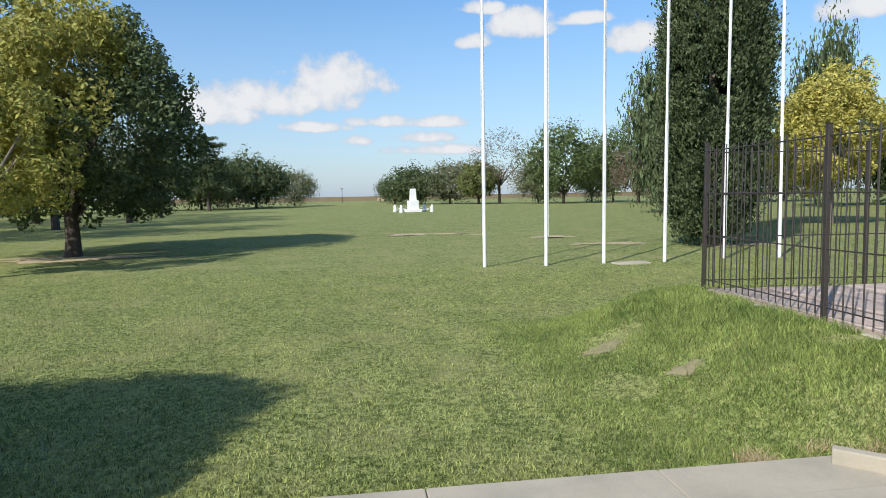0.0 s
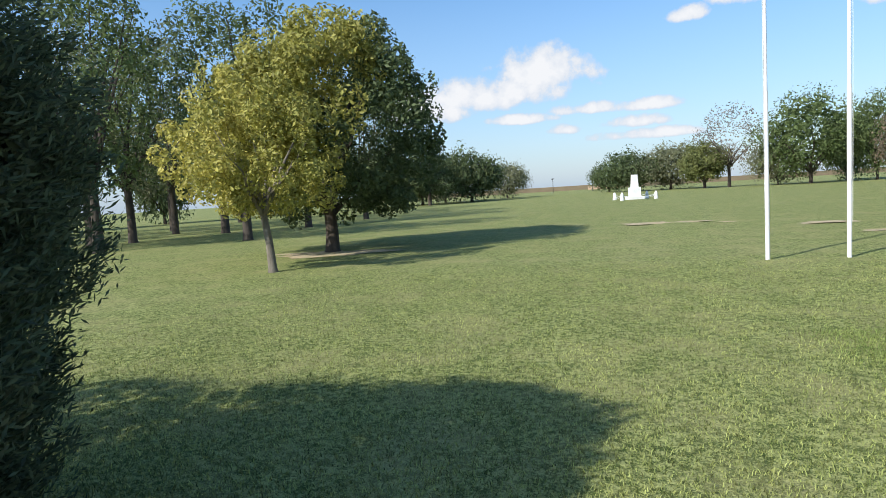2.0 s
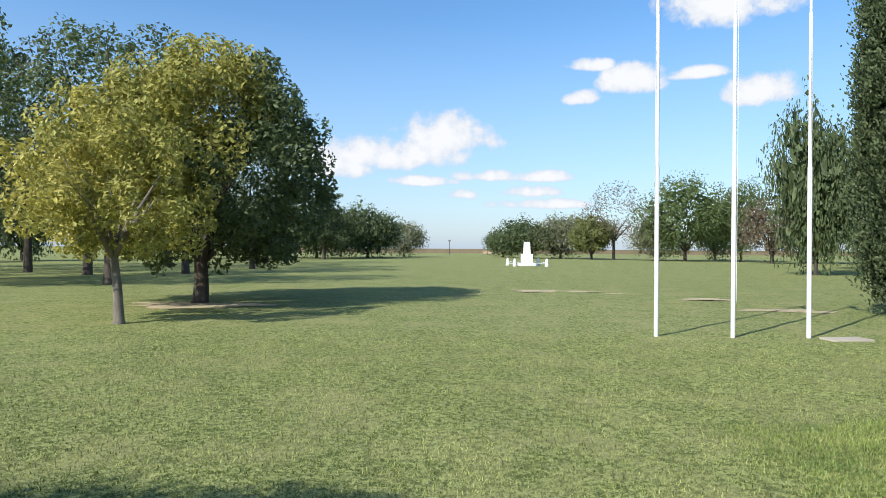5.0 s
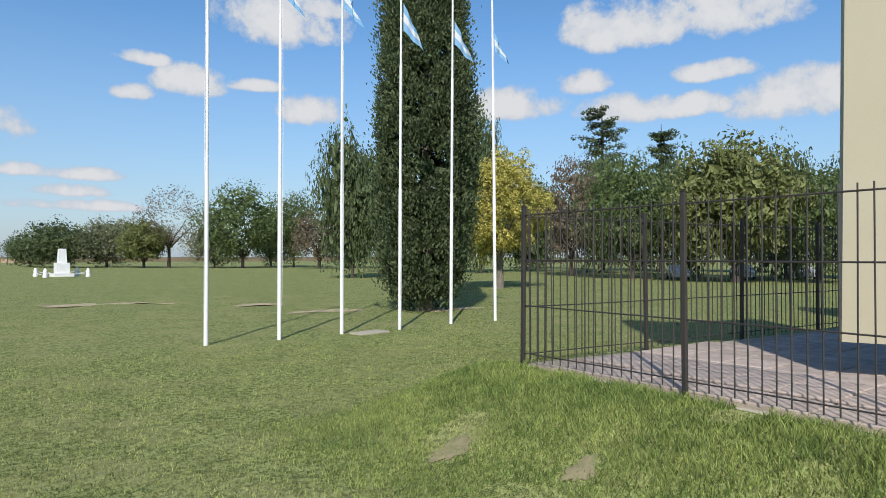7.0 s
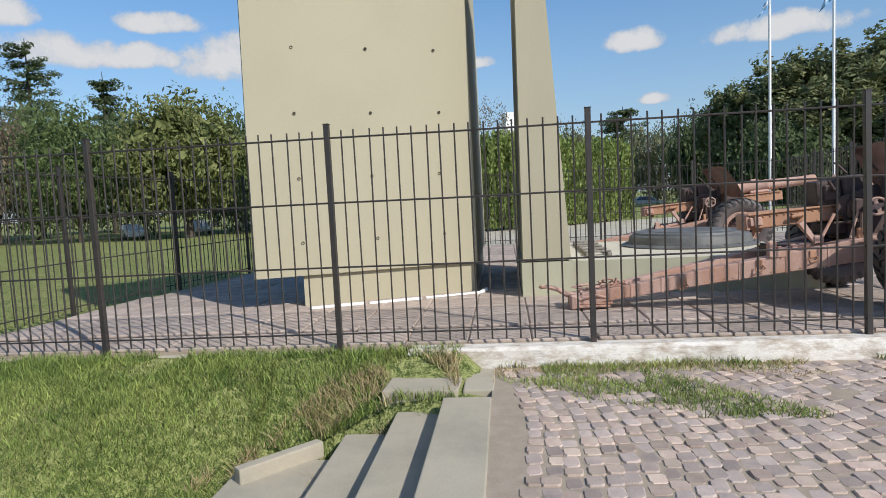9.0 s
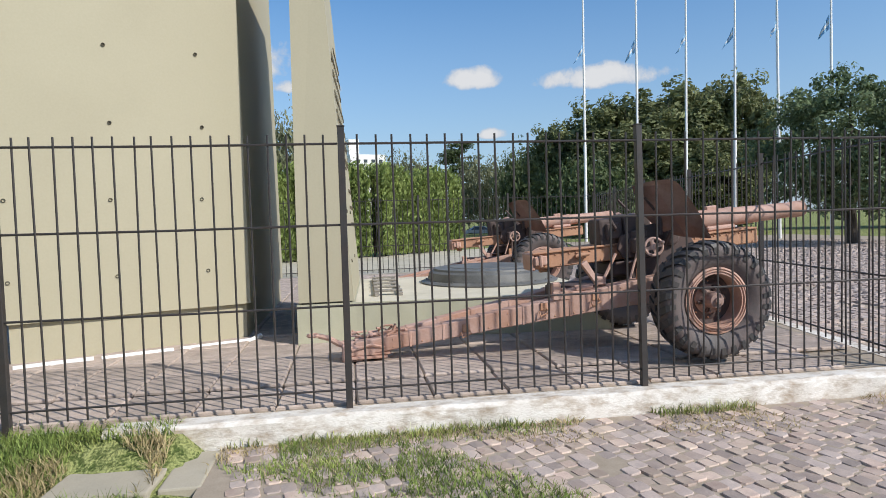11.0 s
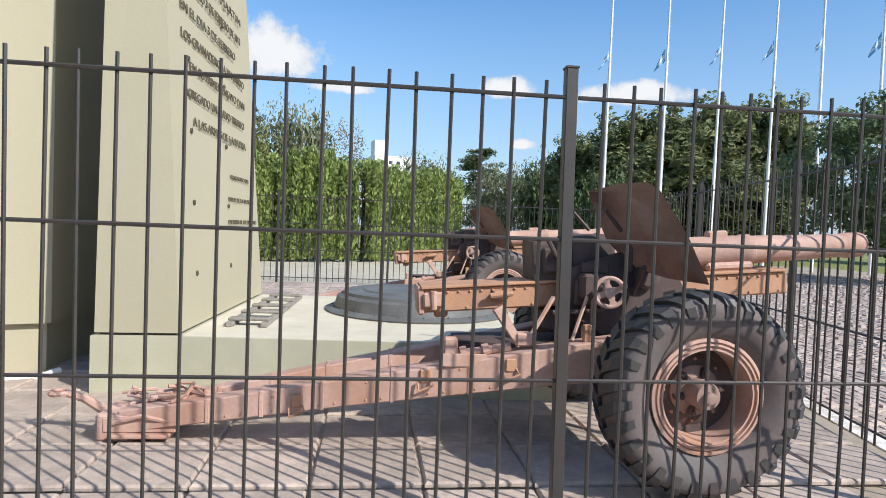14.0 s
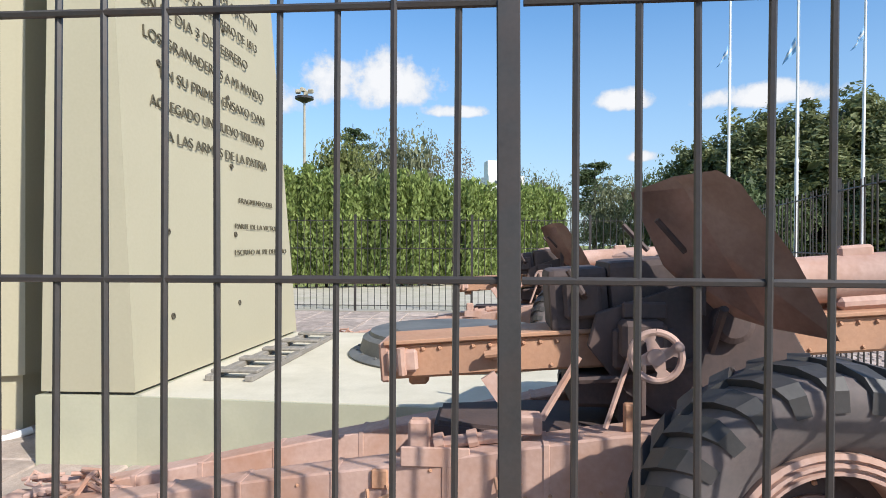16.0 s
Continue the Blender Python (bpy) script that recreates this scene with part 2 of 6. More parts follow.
L_cyp = leaf_mat("leaf_cypress", (0.060, 0.085, 0.040), (0.15, 0.19, 0.085))
L_hedge = leaf_mat("leaf_hedge", (0.135, 0.19, 0.055), (0.36, 0.43, 0.135))
M_flag_b = material("flag_blue_cloth", (0.22, 0.45, 0.72), (0.30, 0.55, 0.80), rough=0.8, scale=3.0, fine=60.0, bump=0.1, through_light=0.3)
M_flag_w = material("flag_white_cloth", (0.75, 0.77, 0.80), (0.82, 0.84, 0.86), rough=0.8, scale=3.0, fine=60.0, bump=0.1, through_light=0.3)


# ---- mesh helpers ----
def link(name, mesh, mat, parent=None, label=""):
    ob = new(name, mesh)
    for m in (mat if isinstance(mat, (list, tuple)) else [mat]):
        mesh.materials.append(m)
    if parent is not None:
        ob.parent = parent
    if label:
        ob["label"] = label
    return ob


def part(name, bm, mat, parent=None, label="", smooth=None):
    mesh = bpy.data.meshes.new(name)
    bmesh.ops.recalc_face_normals(bm, faces=bm.faces)
    bm.to_mesh(mesh)
    bm.free()
    if smooth is not None:
        mesh.shade_smooth()
        mesh.set_sharp_from_angle(angle=radians(smooth))
    return link(name, mesh, mat, parent, label)


def mesh_np(name, verts, faces, mat, parent=None, label=""):
    mesh = bpy.data.meshes.new(name)
    mesh.from_pydata(np.asarray(verts).tolist() if not isinstance(verts, list) else verts, [], np.asarray(faces).tolist() if not isinstance(faces, list) else faces)
    mesh.update()
    return link(name, mesh, mat, parent, label)


def empty(name, m, label="", category="", group="", kind=""):
    ob = new(name)
    ob.empty_display_size = 0.2
    ob.matrix_basis = m
    return tagged(ob, label, category, group, kind)


def box(bm, lo, hi, bevel=0.0, m=None, seg=1):
    c = [(a + b) / 2 for a, b in zip(lo, hi)]
    s = [abs(b - a) for a, b in zip(lo, hi)]
    mat4 = Matrix.LocRotScale(c, None, s)
    if m is not None:
        mat4 = m @ mat4
    made = bmesh.ops.create_cube(bm, size=1, matrix=mat4)
    if bevel:
        edges = list({e for v in made["verts"] for e in v.link_edges})
        bmesh.ops.bevel(bm, geom=edges, offset=bevel, segments=seg, affect="EDGES", profile=0.6)
    return made


def prism(bm, outline, z0, z1, top=None):
    """A solid over an outline in plan; top: another outline for the upper end."""
    low = [bm.verts.new((x, y, z0)) for x, y in outline]
    upp = [bm.verts.new((x, y, z1)) for x, y in (top or outline)]
    bm.faces.new(low[::-1])
    bm.faces.new(upp)
    k = len(low)
    for i in range(k):
        bm.faces.new((low[i], low[(i + 1) % k], upp[(i + 1) % k], upp[i]))


def tube(bm, pts, radii, seg=8, caps=True):
    pts = [Vector(p) for p in pts]
    if isinstance(radii, (int, float)):
        radii = [radii] * len(pts)
    rings, side = [], None
    for i, p in enumerate(pts):
        d = (pts[min(i + 1, len(pts) - 1)] - pts[max(i - 1, 0)]).normalized()
        if side is None:
            side = d.orthogonal().normalized()
        side = (side - d * side.dot(d)).normalized()
        up = d.cross(side)
        rings.append([bm.verts.new(p + (side * math.cos(a) + up * math.sin(a)) * radii[i]) for a in (2 * math.pi * k / seg for k in range(seg))])
    for a, b in zip(rings, rings[1:]):
        for k in range(seg):
            bm.faces.new((a[k], a[(k + 1) % seg], b[(k + 1) % seg], b[k]))
    if caps:
        bm.faces.new(rings[0][::-1])
        bm.faces.new(rings[-1])


def lathe(bm, profile, seg=32, m=None, loop=False):
    """Turns (radius, height) pairs about z; caps both ends, or joins the last pair to the first."""
    rings = []
    for r, z in profile:
        ring = [bm.verts.new((r * math.cos(2 * math.pi * k / seg), r * math.sin(2 * math.pi * k / seg), z)) for k in range(seg)]
        rings.append(ring)
    for a, b in zip(rings, rings[1:]):
        for k in range(seg):
            bm.faces.new((a[k], a[(k + 1) % seg], b[(k + 1) % seg], b[k]))
    if loop:
        for k in range(seg):
            bm.faces.new((rings[-1][k], rings[-1][(k + 1) % seg], rings[0][(k + 1) % seg], rings[0][k]))
    else:
        bm.faces.new(rings[0][::-1])
        bm.faces.new(rings[-1])
    if m is not None:
        bmesh.ops.transform(bm, matrix=m, verts=[v for ring in rings for v in ring])


# ---- ground ----
LAWN = -0.8
STEP_W, STEP_E = -9.0, -0.95


def far_right(x):
    return -5.0 - 0.185 * min(max(x, 0.0), 12.6)


def smooth01(v):
    v = min(max(v, 0.0), 1.0)
    return v * v * (3 - 2 * v)


def ground_z(x, y):
    # away from the fenced rectangle and the paved part the ground falls to the lawn
    dx = max(-x, x - 12.7, 0.0)
    dy = max(y - (7.42 - 0.12 * min(max(x, 0), 12)), -5.1 - 0.185 * min(max(x, 0), 12) - y, 0.0)
    d = math.hypot(dx, dy)
    bank = -0.06 - 0.74 * smooth01((d - 0.12) / (1.15 + 1.45 * smooth01((y - 2.6) / 2.4)))
    if y < 2.9:
        road = -0.26 - 0.54 * smooth01((y - 0.9) / 1.9)
        if x < STEP_W:
            road = -0.26 - 0.54 * smooth01((y + 3.5) / 4.5)
        if x < STEP_W and x > STEP_W - 1.5:
            k = (STEP_W - x) / 1.5
            road = road * k + (1 - k) * (-0.26 - 0.54 * smooth01((y - 0.9) / 1.9))
        if y < 1.0 and (x < 0 or y < far_right(x)):
            return road
        if x < STEP_E:
            return road - 0.06 * smooth01((STEP_E - x) / 0.2) if x > STEP_W else road
        if y < 2.6:
            bank = max(bank, -0.225 - 0.5 * max(0.0, y - 1.75) - 0.2 * max(0.0, -x - 0.8))
        return max(bank, road) if x < 0 or y < far_right(x) else bank
    return bank + 0.02 * math.sin(x * 1.7) * math.cos(y * 1.3)


def axis_lines(lo, hi, fine_lo, fine_hi, step):
    inner = list(np.arange(fine_lo, fine_hi + 1e-6, step))
    out_hi, out_lo, s, v = [], [], step, fine_hi
    while v < hi:
        s *= 1.35
        v += s
        out_hi.append(min(v, hi))
    s, v = step, fine_lo
    while v > lo:
        s *= 1.35
        v -= s
        out_lo.append(max(v, lo))
    return out_lo[::-1] + inner + out_hi


gx, gy = axis_lines(-2500, 2500, -16, 16, 0.2), axis_lines(-2500, 2500, -10, 16, 0.2)
gv = [(x, y, ground_z(x, y)) for y in gy for x in gx]
nx = len(gx)
gf = [(j * nx + i, j * nx + i + 1, (j + 1) * nx + i + 1, (j + 1) * nx + i) for j in range(len(gy) - 1) for i in range(nx - 1)]
ground = mesh_np("ground", gv, gf, M_lawn)
ground.data.shade_smooth()
tagged(ground, "mown park lawn of short green and yellowing grass", "lawn", kind="structure")


# ---- fence ----
FH = 2.15


def fence_run(name, p0, p1, panels, z0, seed, last_post=True):
    rng = random.Random(seed)
    a, b = Vector((*p0, 0)), Vector((*p1, 0))
    d = (b - a).normalized()
    length = (b - a).length
    fence = empty(name, Matrix.Translation((a.x, a.y, z0)) @ Matrix.Rotation(math.atan2(d.y, d.x), 4, "Z"), "dark painted iron railing with spaced upright bars and square posts", "fence", "fence round the monument")
    bm = bmesh.new()
    box(bm, (-0.026, -0.026, -0.05), (0.026, 0.026, FH), 0.003)
    box(bm, (-0.03, -0.03, FH - 0.004), (0.03, 0.03, FH + 0.006), 0.002)
    post = part("post", bm, M_iron)
    bm = bmesh.new()
    tube(bm, [(0, 0, 0.03), (0, 0, FH - 0.06)], 0.0085, 6)
    bar = part("bar", bm, M_iron)
    w = length / panels
    for k in range(panels + (1 if last_post else 0)):
        p = post if k == 0 else new("post", post.data)
        p.parent = fence
        p.matrix_basis = pose(k * w, 0, 0, rng.uniform(-0.5, 0.5), rng.uniform(-0.4, 0.4), 0)
    first = True
    count = 18
    for k in range(panels):
        for i in range(1, count):
            o = bar if first else new("bar", bar.data)
            first = False
            o.parent = fence
            o.matrix_basis = pose(k * w + i * w / count, 0, 0, rng.uniform(-0.35, 0.35), rng.uniform(-0.35, 0.35), 0)
        for z in (0.12, 0.775, 1.40, 2.02):
            bm = bmesh.new()
            sag = rng.uniform(-0.006, 0.004)
            tube(bm, [(k * w + 0.02, 0.0, z), (k * w + w / 2, 0.0, z + sag), ((k + 1) * w - 0.02, 0.0, z)], 0.0095, 6)
            part("rail", bm, M_iron, fence)
    return fence


P = 2.44
fence_run("fence", (0, 3 * P), (0, -2 * P), 5, 0.0, 1)
FL, FR = (12.2, 5.86), (12.6, -7.2)     # far corners
fence_run("fence", (0.0, 3 * P), FL, 5, -0.02, 2, last_post=False)
fence_run("fence", (0.0, -2 * P), FR, 5, 0.0, 3, last_post=False)
fence_run("fence", FL, FR, 5, 0.0, 4)

# kerb below the fence, whitewashed, and its concrete part under the bank
def rough_block(name, x0, x1, y0, y1, z0, z1, mat, label, seed, amp=0.012, step=0.12):
    rng = random.Random(seed)
    bm = bmesh.new()
    n = max(2, int((y1 - y0) / step))
    rows = []
    for i in range(n + 1):
        y = y0 + (y1 - y0) * i / n
        j = lambda: rng.uniform(-amp, amp)
        rows.append([bm.verts.new(c) for c in ((x0 + j(), y, z0), (x0 + j(), y, z1 - 0.03), (x0 + 0.03 + j(), y, z1 + j() * 0.4), (x1, y, z1 - 0.005), (x1, y, z0))])
    for a, b in zip(rows, rows[1:]):
        for k in range(5):
            bm.faces.new((a[k], a[(k + 1) % 5], b[(k + 1) % 5], b[k]))
    bm.faces.new(rows[0])
    bm.faces.new(rows[-1][::-1])
    ob = part(name, bm, mat, None, "", 40)
    return tagged(ob, label, "kerb", kind="structure")


rough_block("kerb_white", -0.17, 0.05, -5.0, 1.75, -0.35, -0.02, M_lime, "whitewashed crumbling concrete kerb under the iron fence", 5)
rough_block("kerb_grey", -0.06, 0.05, 1.75, 7.4, -0.5, -0.045, M_step, "bare grey concrete edging under the iron fence", 6)

# ---- monument ----
monument = empty("monument", Matrix.Identity(4), "cream painted concrete monument of tall slabs on a low plinth", "monument")
S1 = [(1.95, 4.08), (3.15, 1.20), (7.0, 1.20), (7.0, 1.65), (3.6, 2.6), (2.45, 4.30)]
T1 = [(2.02, 3.96), (3.22, 1.24), (6.6, 1.24), (6.6, 1.65), (3.6, 2.6), (2.45, 4.15)]
bm = bmesh.new()
prism(bm, S1, 0.46, 10.5, T1)
part("slab", bm, M_cream, monument, "broad cream slab with rows of small holes")
bm = bmesh.new()
prism(bm, [(2.25, 3.52), (3.20, 1.26), (6.9, 1.24), (6.9, 1.6), (3.55, 2.5), (2.6, 3.6)], -0.05, 0.455)
part("slab_foot", bm, M_cream, monument)
S2 = [(2.48, 0.56), (2.50, -0.075), (5.5, -0.20), (5.5, 0.56)]
T2 = [(2.53, 0.52), (2.55, 0.22), (5.3, 0.14), (5.3, 0.52)]
bm = bmesh.new()
prism(bm, S2, 0.506, 5.3, T2)
part("inscribed_slab", bm, M_cream, monument, "narrow cream slab with a raised inscription")
# solid dark strip in the joint, standing in for the shadow line under the slab
bm = bmesh.new()
prism(bm, [(2.51, 0.53), (2.53, -0.045), (5.47, -0.17), (5.47, 0.53)], 0.488, 0.505)
part("joint", bm, M_iron, monument, "dark strip for the shade in the open joint")
bm = bmesh.new()
prism(bm, [(2.455, 0.58), (2.475, -0.10), (2.37, -2.0), (2.32, -3.2), (5.5, -3.2), (5.55, 0.58)], -0.05, 0.484)
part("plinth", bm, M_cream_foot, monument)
# thin sheet over the plinth in a paler colour than its sides
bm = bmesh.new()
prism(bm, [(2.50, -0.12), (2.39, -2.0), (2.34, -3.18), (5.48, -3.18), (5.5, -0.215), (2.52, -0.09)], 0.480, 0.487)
part("plinth_top", bm, M_plinthtop, monument, "pale concrete top, paler than the plinth's sides")

# ---- guns ----
M_rust = material("faded_rust_paint", (0.42, 0.265, 0.21), (0.57, 0.385, 0.315), rough=0.7, scale=5.0, fine=45.0, bump=0.3, dist=0.004, stain=(0.40, 0.20, 0.12), stain_scale=2.2, stain_amount=0.7, spec=0.3)
M_rust_o = material("orange_rust", (0.42, 0.215, 0.125), (0.55, 0.32, 0.20), rough=0.75, scale=6.0, fine=60.0, bump=0.35, dist=0.004, stain=(0.30, 0.16, 0.105), stain_scale=3.0, stain_amount=0.6, spec=0.3)
M_shield = material("brown_shield_paint", (0.25, 0.165, 0.135), (0.36, 0.25, 0.21), rough=0.75, scale=4.0, fine=45.0, bump=0.3, dist=0.004, stain=(0.19, 0.11, 0.085), stain_scale=2.5, stain_amount=0.7, spec=0.3)
# brown paint darkened for the shade on the breech and inner carriage
M_rust_d = material("shaded_brown_paint", (0.058, 0.043, 0.040), (0.10, 0.073, 0.067), rough=0.7, scale=5.0, fine=50.0, bump=0.3, dist=0.004, stain=(0.14, 0.09, 0.075), stain_scale=2.0, stain_amount=0.6, spec=0.3)
M_tyre = material("weathered_rubber", (0.030, 0.029, 0.029), (0.058, 0.055, 0.053), rough=0.55, scale=5.0, fine=50.0, bump=0.35, dist=0.004, stain=(0.085, 0.065, 0.057), stain_scale=2.0, stain_amount=0.4)
M_wall = material("dusty_tyre_wall", (0.095, 0.076, 0.073), (0.165, 0.128, 0.118), rough=0.75, scale=3.0, fine=50.0, bump=0.2, dist=0.003, stain=(0.10, 0.095, 0.093), stain_scale=2.2, stain_amount=0.8)


def lathe_x(bm, profile, seg=40, cx=0.0, cy=0.0, cz=0.0, loop=False):
    """Turns (radius, offset along x) pairs about an axis along x."""
    lathe(bm, profile, seg, Matrix.Translation((cx, cy, cz)) @ Matrix.Rotation(radians(90), 4, "Y"), loop)


def rivets(parent, pts, r=0.011):
    bm = bmesh.new()
    bmesh.ops.create_icosphere(bm, subdivisions=1, radius=r)
    first = part("rivet", bm, M_rust_o, parent)
    for k, p in enumerate(pts):
        o = first if k == 0 else new("rivet", first.data)
        o.parent = parent
        o.matrix_basis = Matrix.Translation(p)


def wheel(parent, cx, side):
    """One road wheel; side -1: its outer face looks to -x."""
    R = 0.565
    w = 0.175
    bm = bmesh.new()
    prof = [(0.335, -w * 0.62), (0.40, -w * 0.92), (0.48, -w * 1.02), (0.535, -w * 0.97), (0.562, -w * 0.80), (0.572, -w * 0.4), (0.575, 0), (0.572, w * 0.4), (0.562, w * 0.80), (0.535, w * 0.97), (0.48, w * 1.02), (0.40, w * 0.92), (0.335, w * 0.62)]
    lathe_x(bm, prof, 64, loop=True)
    tyre = part("tyre", bm, M_wall, parent, "worn black rubber tyre with chunky tread", 50)
    tyre.matrix_basis = pose(cx, 0, R) @ Matrix.Scale(0.925, 4)
    # tread lugs, slanted either way on the two halves, running over the shoulder
    bm = bmesh.new()
    n = 28
    for k in range(n):
        for s in (-1, 1):
            a0 = 2 * math.pi * (k + (0.5 if s > 0 else 0.0)) / n
            stations = [(0.0, 0.572, 0.600, 0.00), (0.55, 0.570, 0.597, 0.075), (0.93, 0.550, 0.572, 0.13), (1.045, 0.515, 0.535, 0.15), (1.05, 0.470, 0.474, 0.155)]
            rows = []
            for off, r0, r1, turn in stations:
                ring = []
                for da in (-0.062, 0.062):
                    a = a0 + turn + da * (1.0 if off < 1 else 0.8)
                    for r in (r0, r1):
                        ring.append(bm.verts.new((s * off * w, r * math.cos(a), r * math.sin(a))))
                rows.append(ring)
            for p, q in zip(rows, rows[1:]):
                for i, j in ((0, 1), (1, 3), (3, 2), (2, 0)):
                    bm.faces.new((p[i], p[j], q[j], q[i]))
            bm.faces.new([rows[0][i] for i in (0, 1, 3, 2)])
            bm.faces.new([rows[-1][i] for i in (0, 2, 3, 1)])
    part("tread", bm, M_tyre, tyre)
    # rim: stepped rings and a deep dish
    o = side * 1.0
    bm = bmesh.new()
    lathe_x(bm, [(0.312, -o * 0.02), (0.335, o * 0.118), (0.335, o * 0.132), (0.318, o * 0.136), (0.312, o * 0.120), (0.306, o * 0.120), (0.304, o * 0.136), (0.294, o * 0.138), (0.288, o * 0.120), (0.280, o * 0.120), (0.278, o * 0.132), (0.268, o * 0.132), (0.262, o * 0.10), (0.258, -o * 0.07)], 56, loop=True)
    rim = part("rim", bm, M_rust, parent, "rust-red stepped steel rim", 35)
    rim.matrix_basis = pose(cx, 0, R) @ Matrix.Scale(0.925, 4)
    # disc in the darkened paint: the shade of the deep dish is coloured in
    bm = bmesh.new()
    lathe_x(bm, [(0.262, -o * 0.07), (0.262, -o * 0.05), (0.215, -o * 0.055), (0.20, -o * 0.045), (0.165, -o * 0.035), (0.06, -o * 0.03), (0.06, -o * 0.09)], 56)
    disc = part("disc", bm, M_rust_d, rim, "", 35)
    bm = bmesh.new()
    lathe_x(bm, [(0.150, -o * 0.05), (0.150, -o * 0.02), (0.14, -o * 0.012), (0.085, o * 0.01), (0.08, o * 0.115), (0.07, o * 0.135), (0.035, o * 0.137), (0.033, o * 0.165), (0.01, o * 0.17)], 40)
    hub = part("hub", bm, M_shield, rim, "", 35)
    for k in range(6):
        bm = bmesh.new()
        a = 2 * math.pi * k / 6 + 0.3
        m = Matrix.Rotation(a, 4, "X") @ Matrix.Translation((o * 0.01, 0, 0.118))
        box(bm, (-0.02, -0.017, -0.03), (0.02, 0.017, 0.03), 0.006, m)
        lathe(bm, [(0.012, -0.02), (0.012, 0.02)], 6, m @ Matrix.Translation((o * 0.03, 0, 0.0)) @ Matrix.Rotation(radians(90), 4, "Y"))
        part("wheel_clamp", bm, M_rust_d, rim)
    for k in range(8):
        bm = bmesh.new()
        a = 2 * math.pi * k / 8
        bmesh.ops.create_icosphere(bm, subdivisions=1, radius=0.011, matrix=Matrix.Translation((-o * 0.035, 0.185 * math.cos(a), 0.185 * math.sin(a))))
        part("bolt", bm, M_rust_o, rim)
    return tyre


def beam(bm, stations, bevel=0.0):
    """A box beam through (centre x, y, z low, z high, half width)."""
    rows = []
    for x, y, z0, z1, h in stations:
        rows.append([bm.verts.new(c) for c in ((x - h, y, z0), (x + h, y, z0), (x + h, y, z1), (x - h, y, z1))])
    for a, b in zip(rows, rows[1:]):
        for k in range(4):
            bm.faces.new((a[k], a[(k + 1) % 4], b[(k + 1) % 4], b[k]))
    bm.faces.new(rows[0][::-1])
    bm.faces.new(rows[-1])


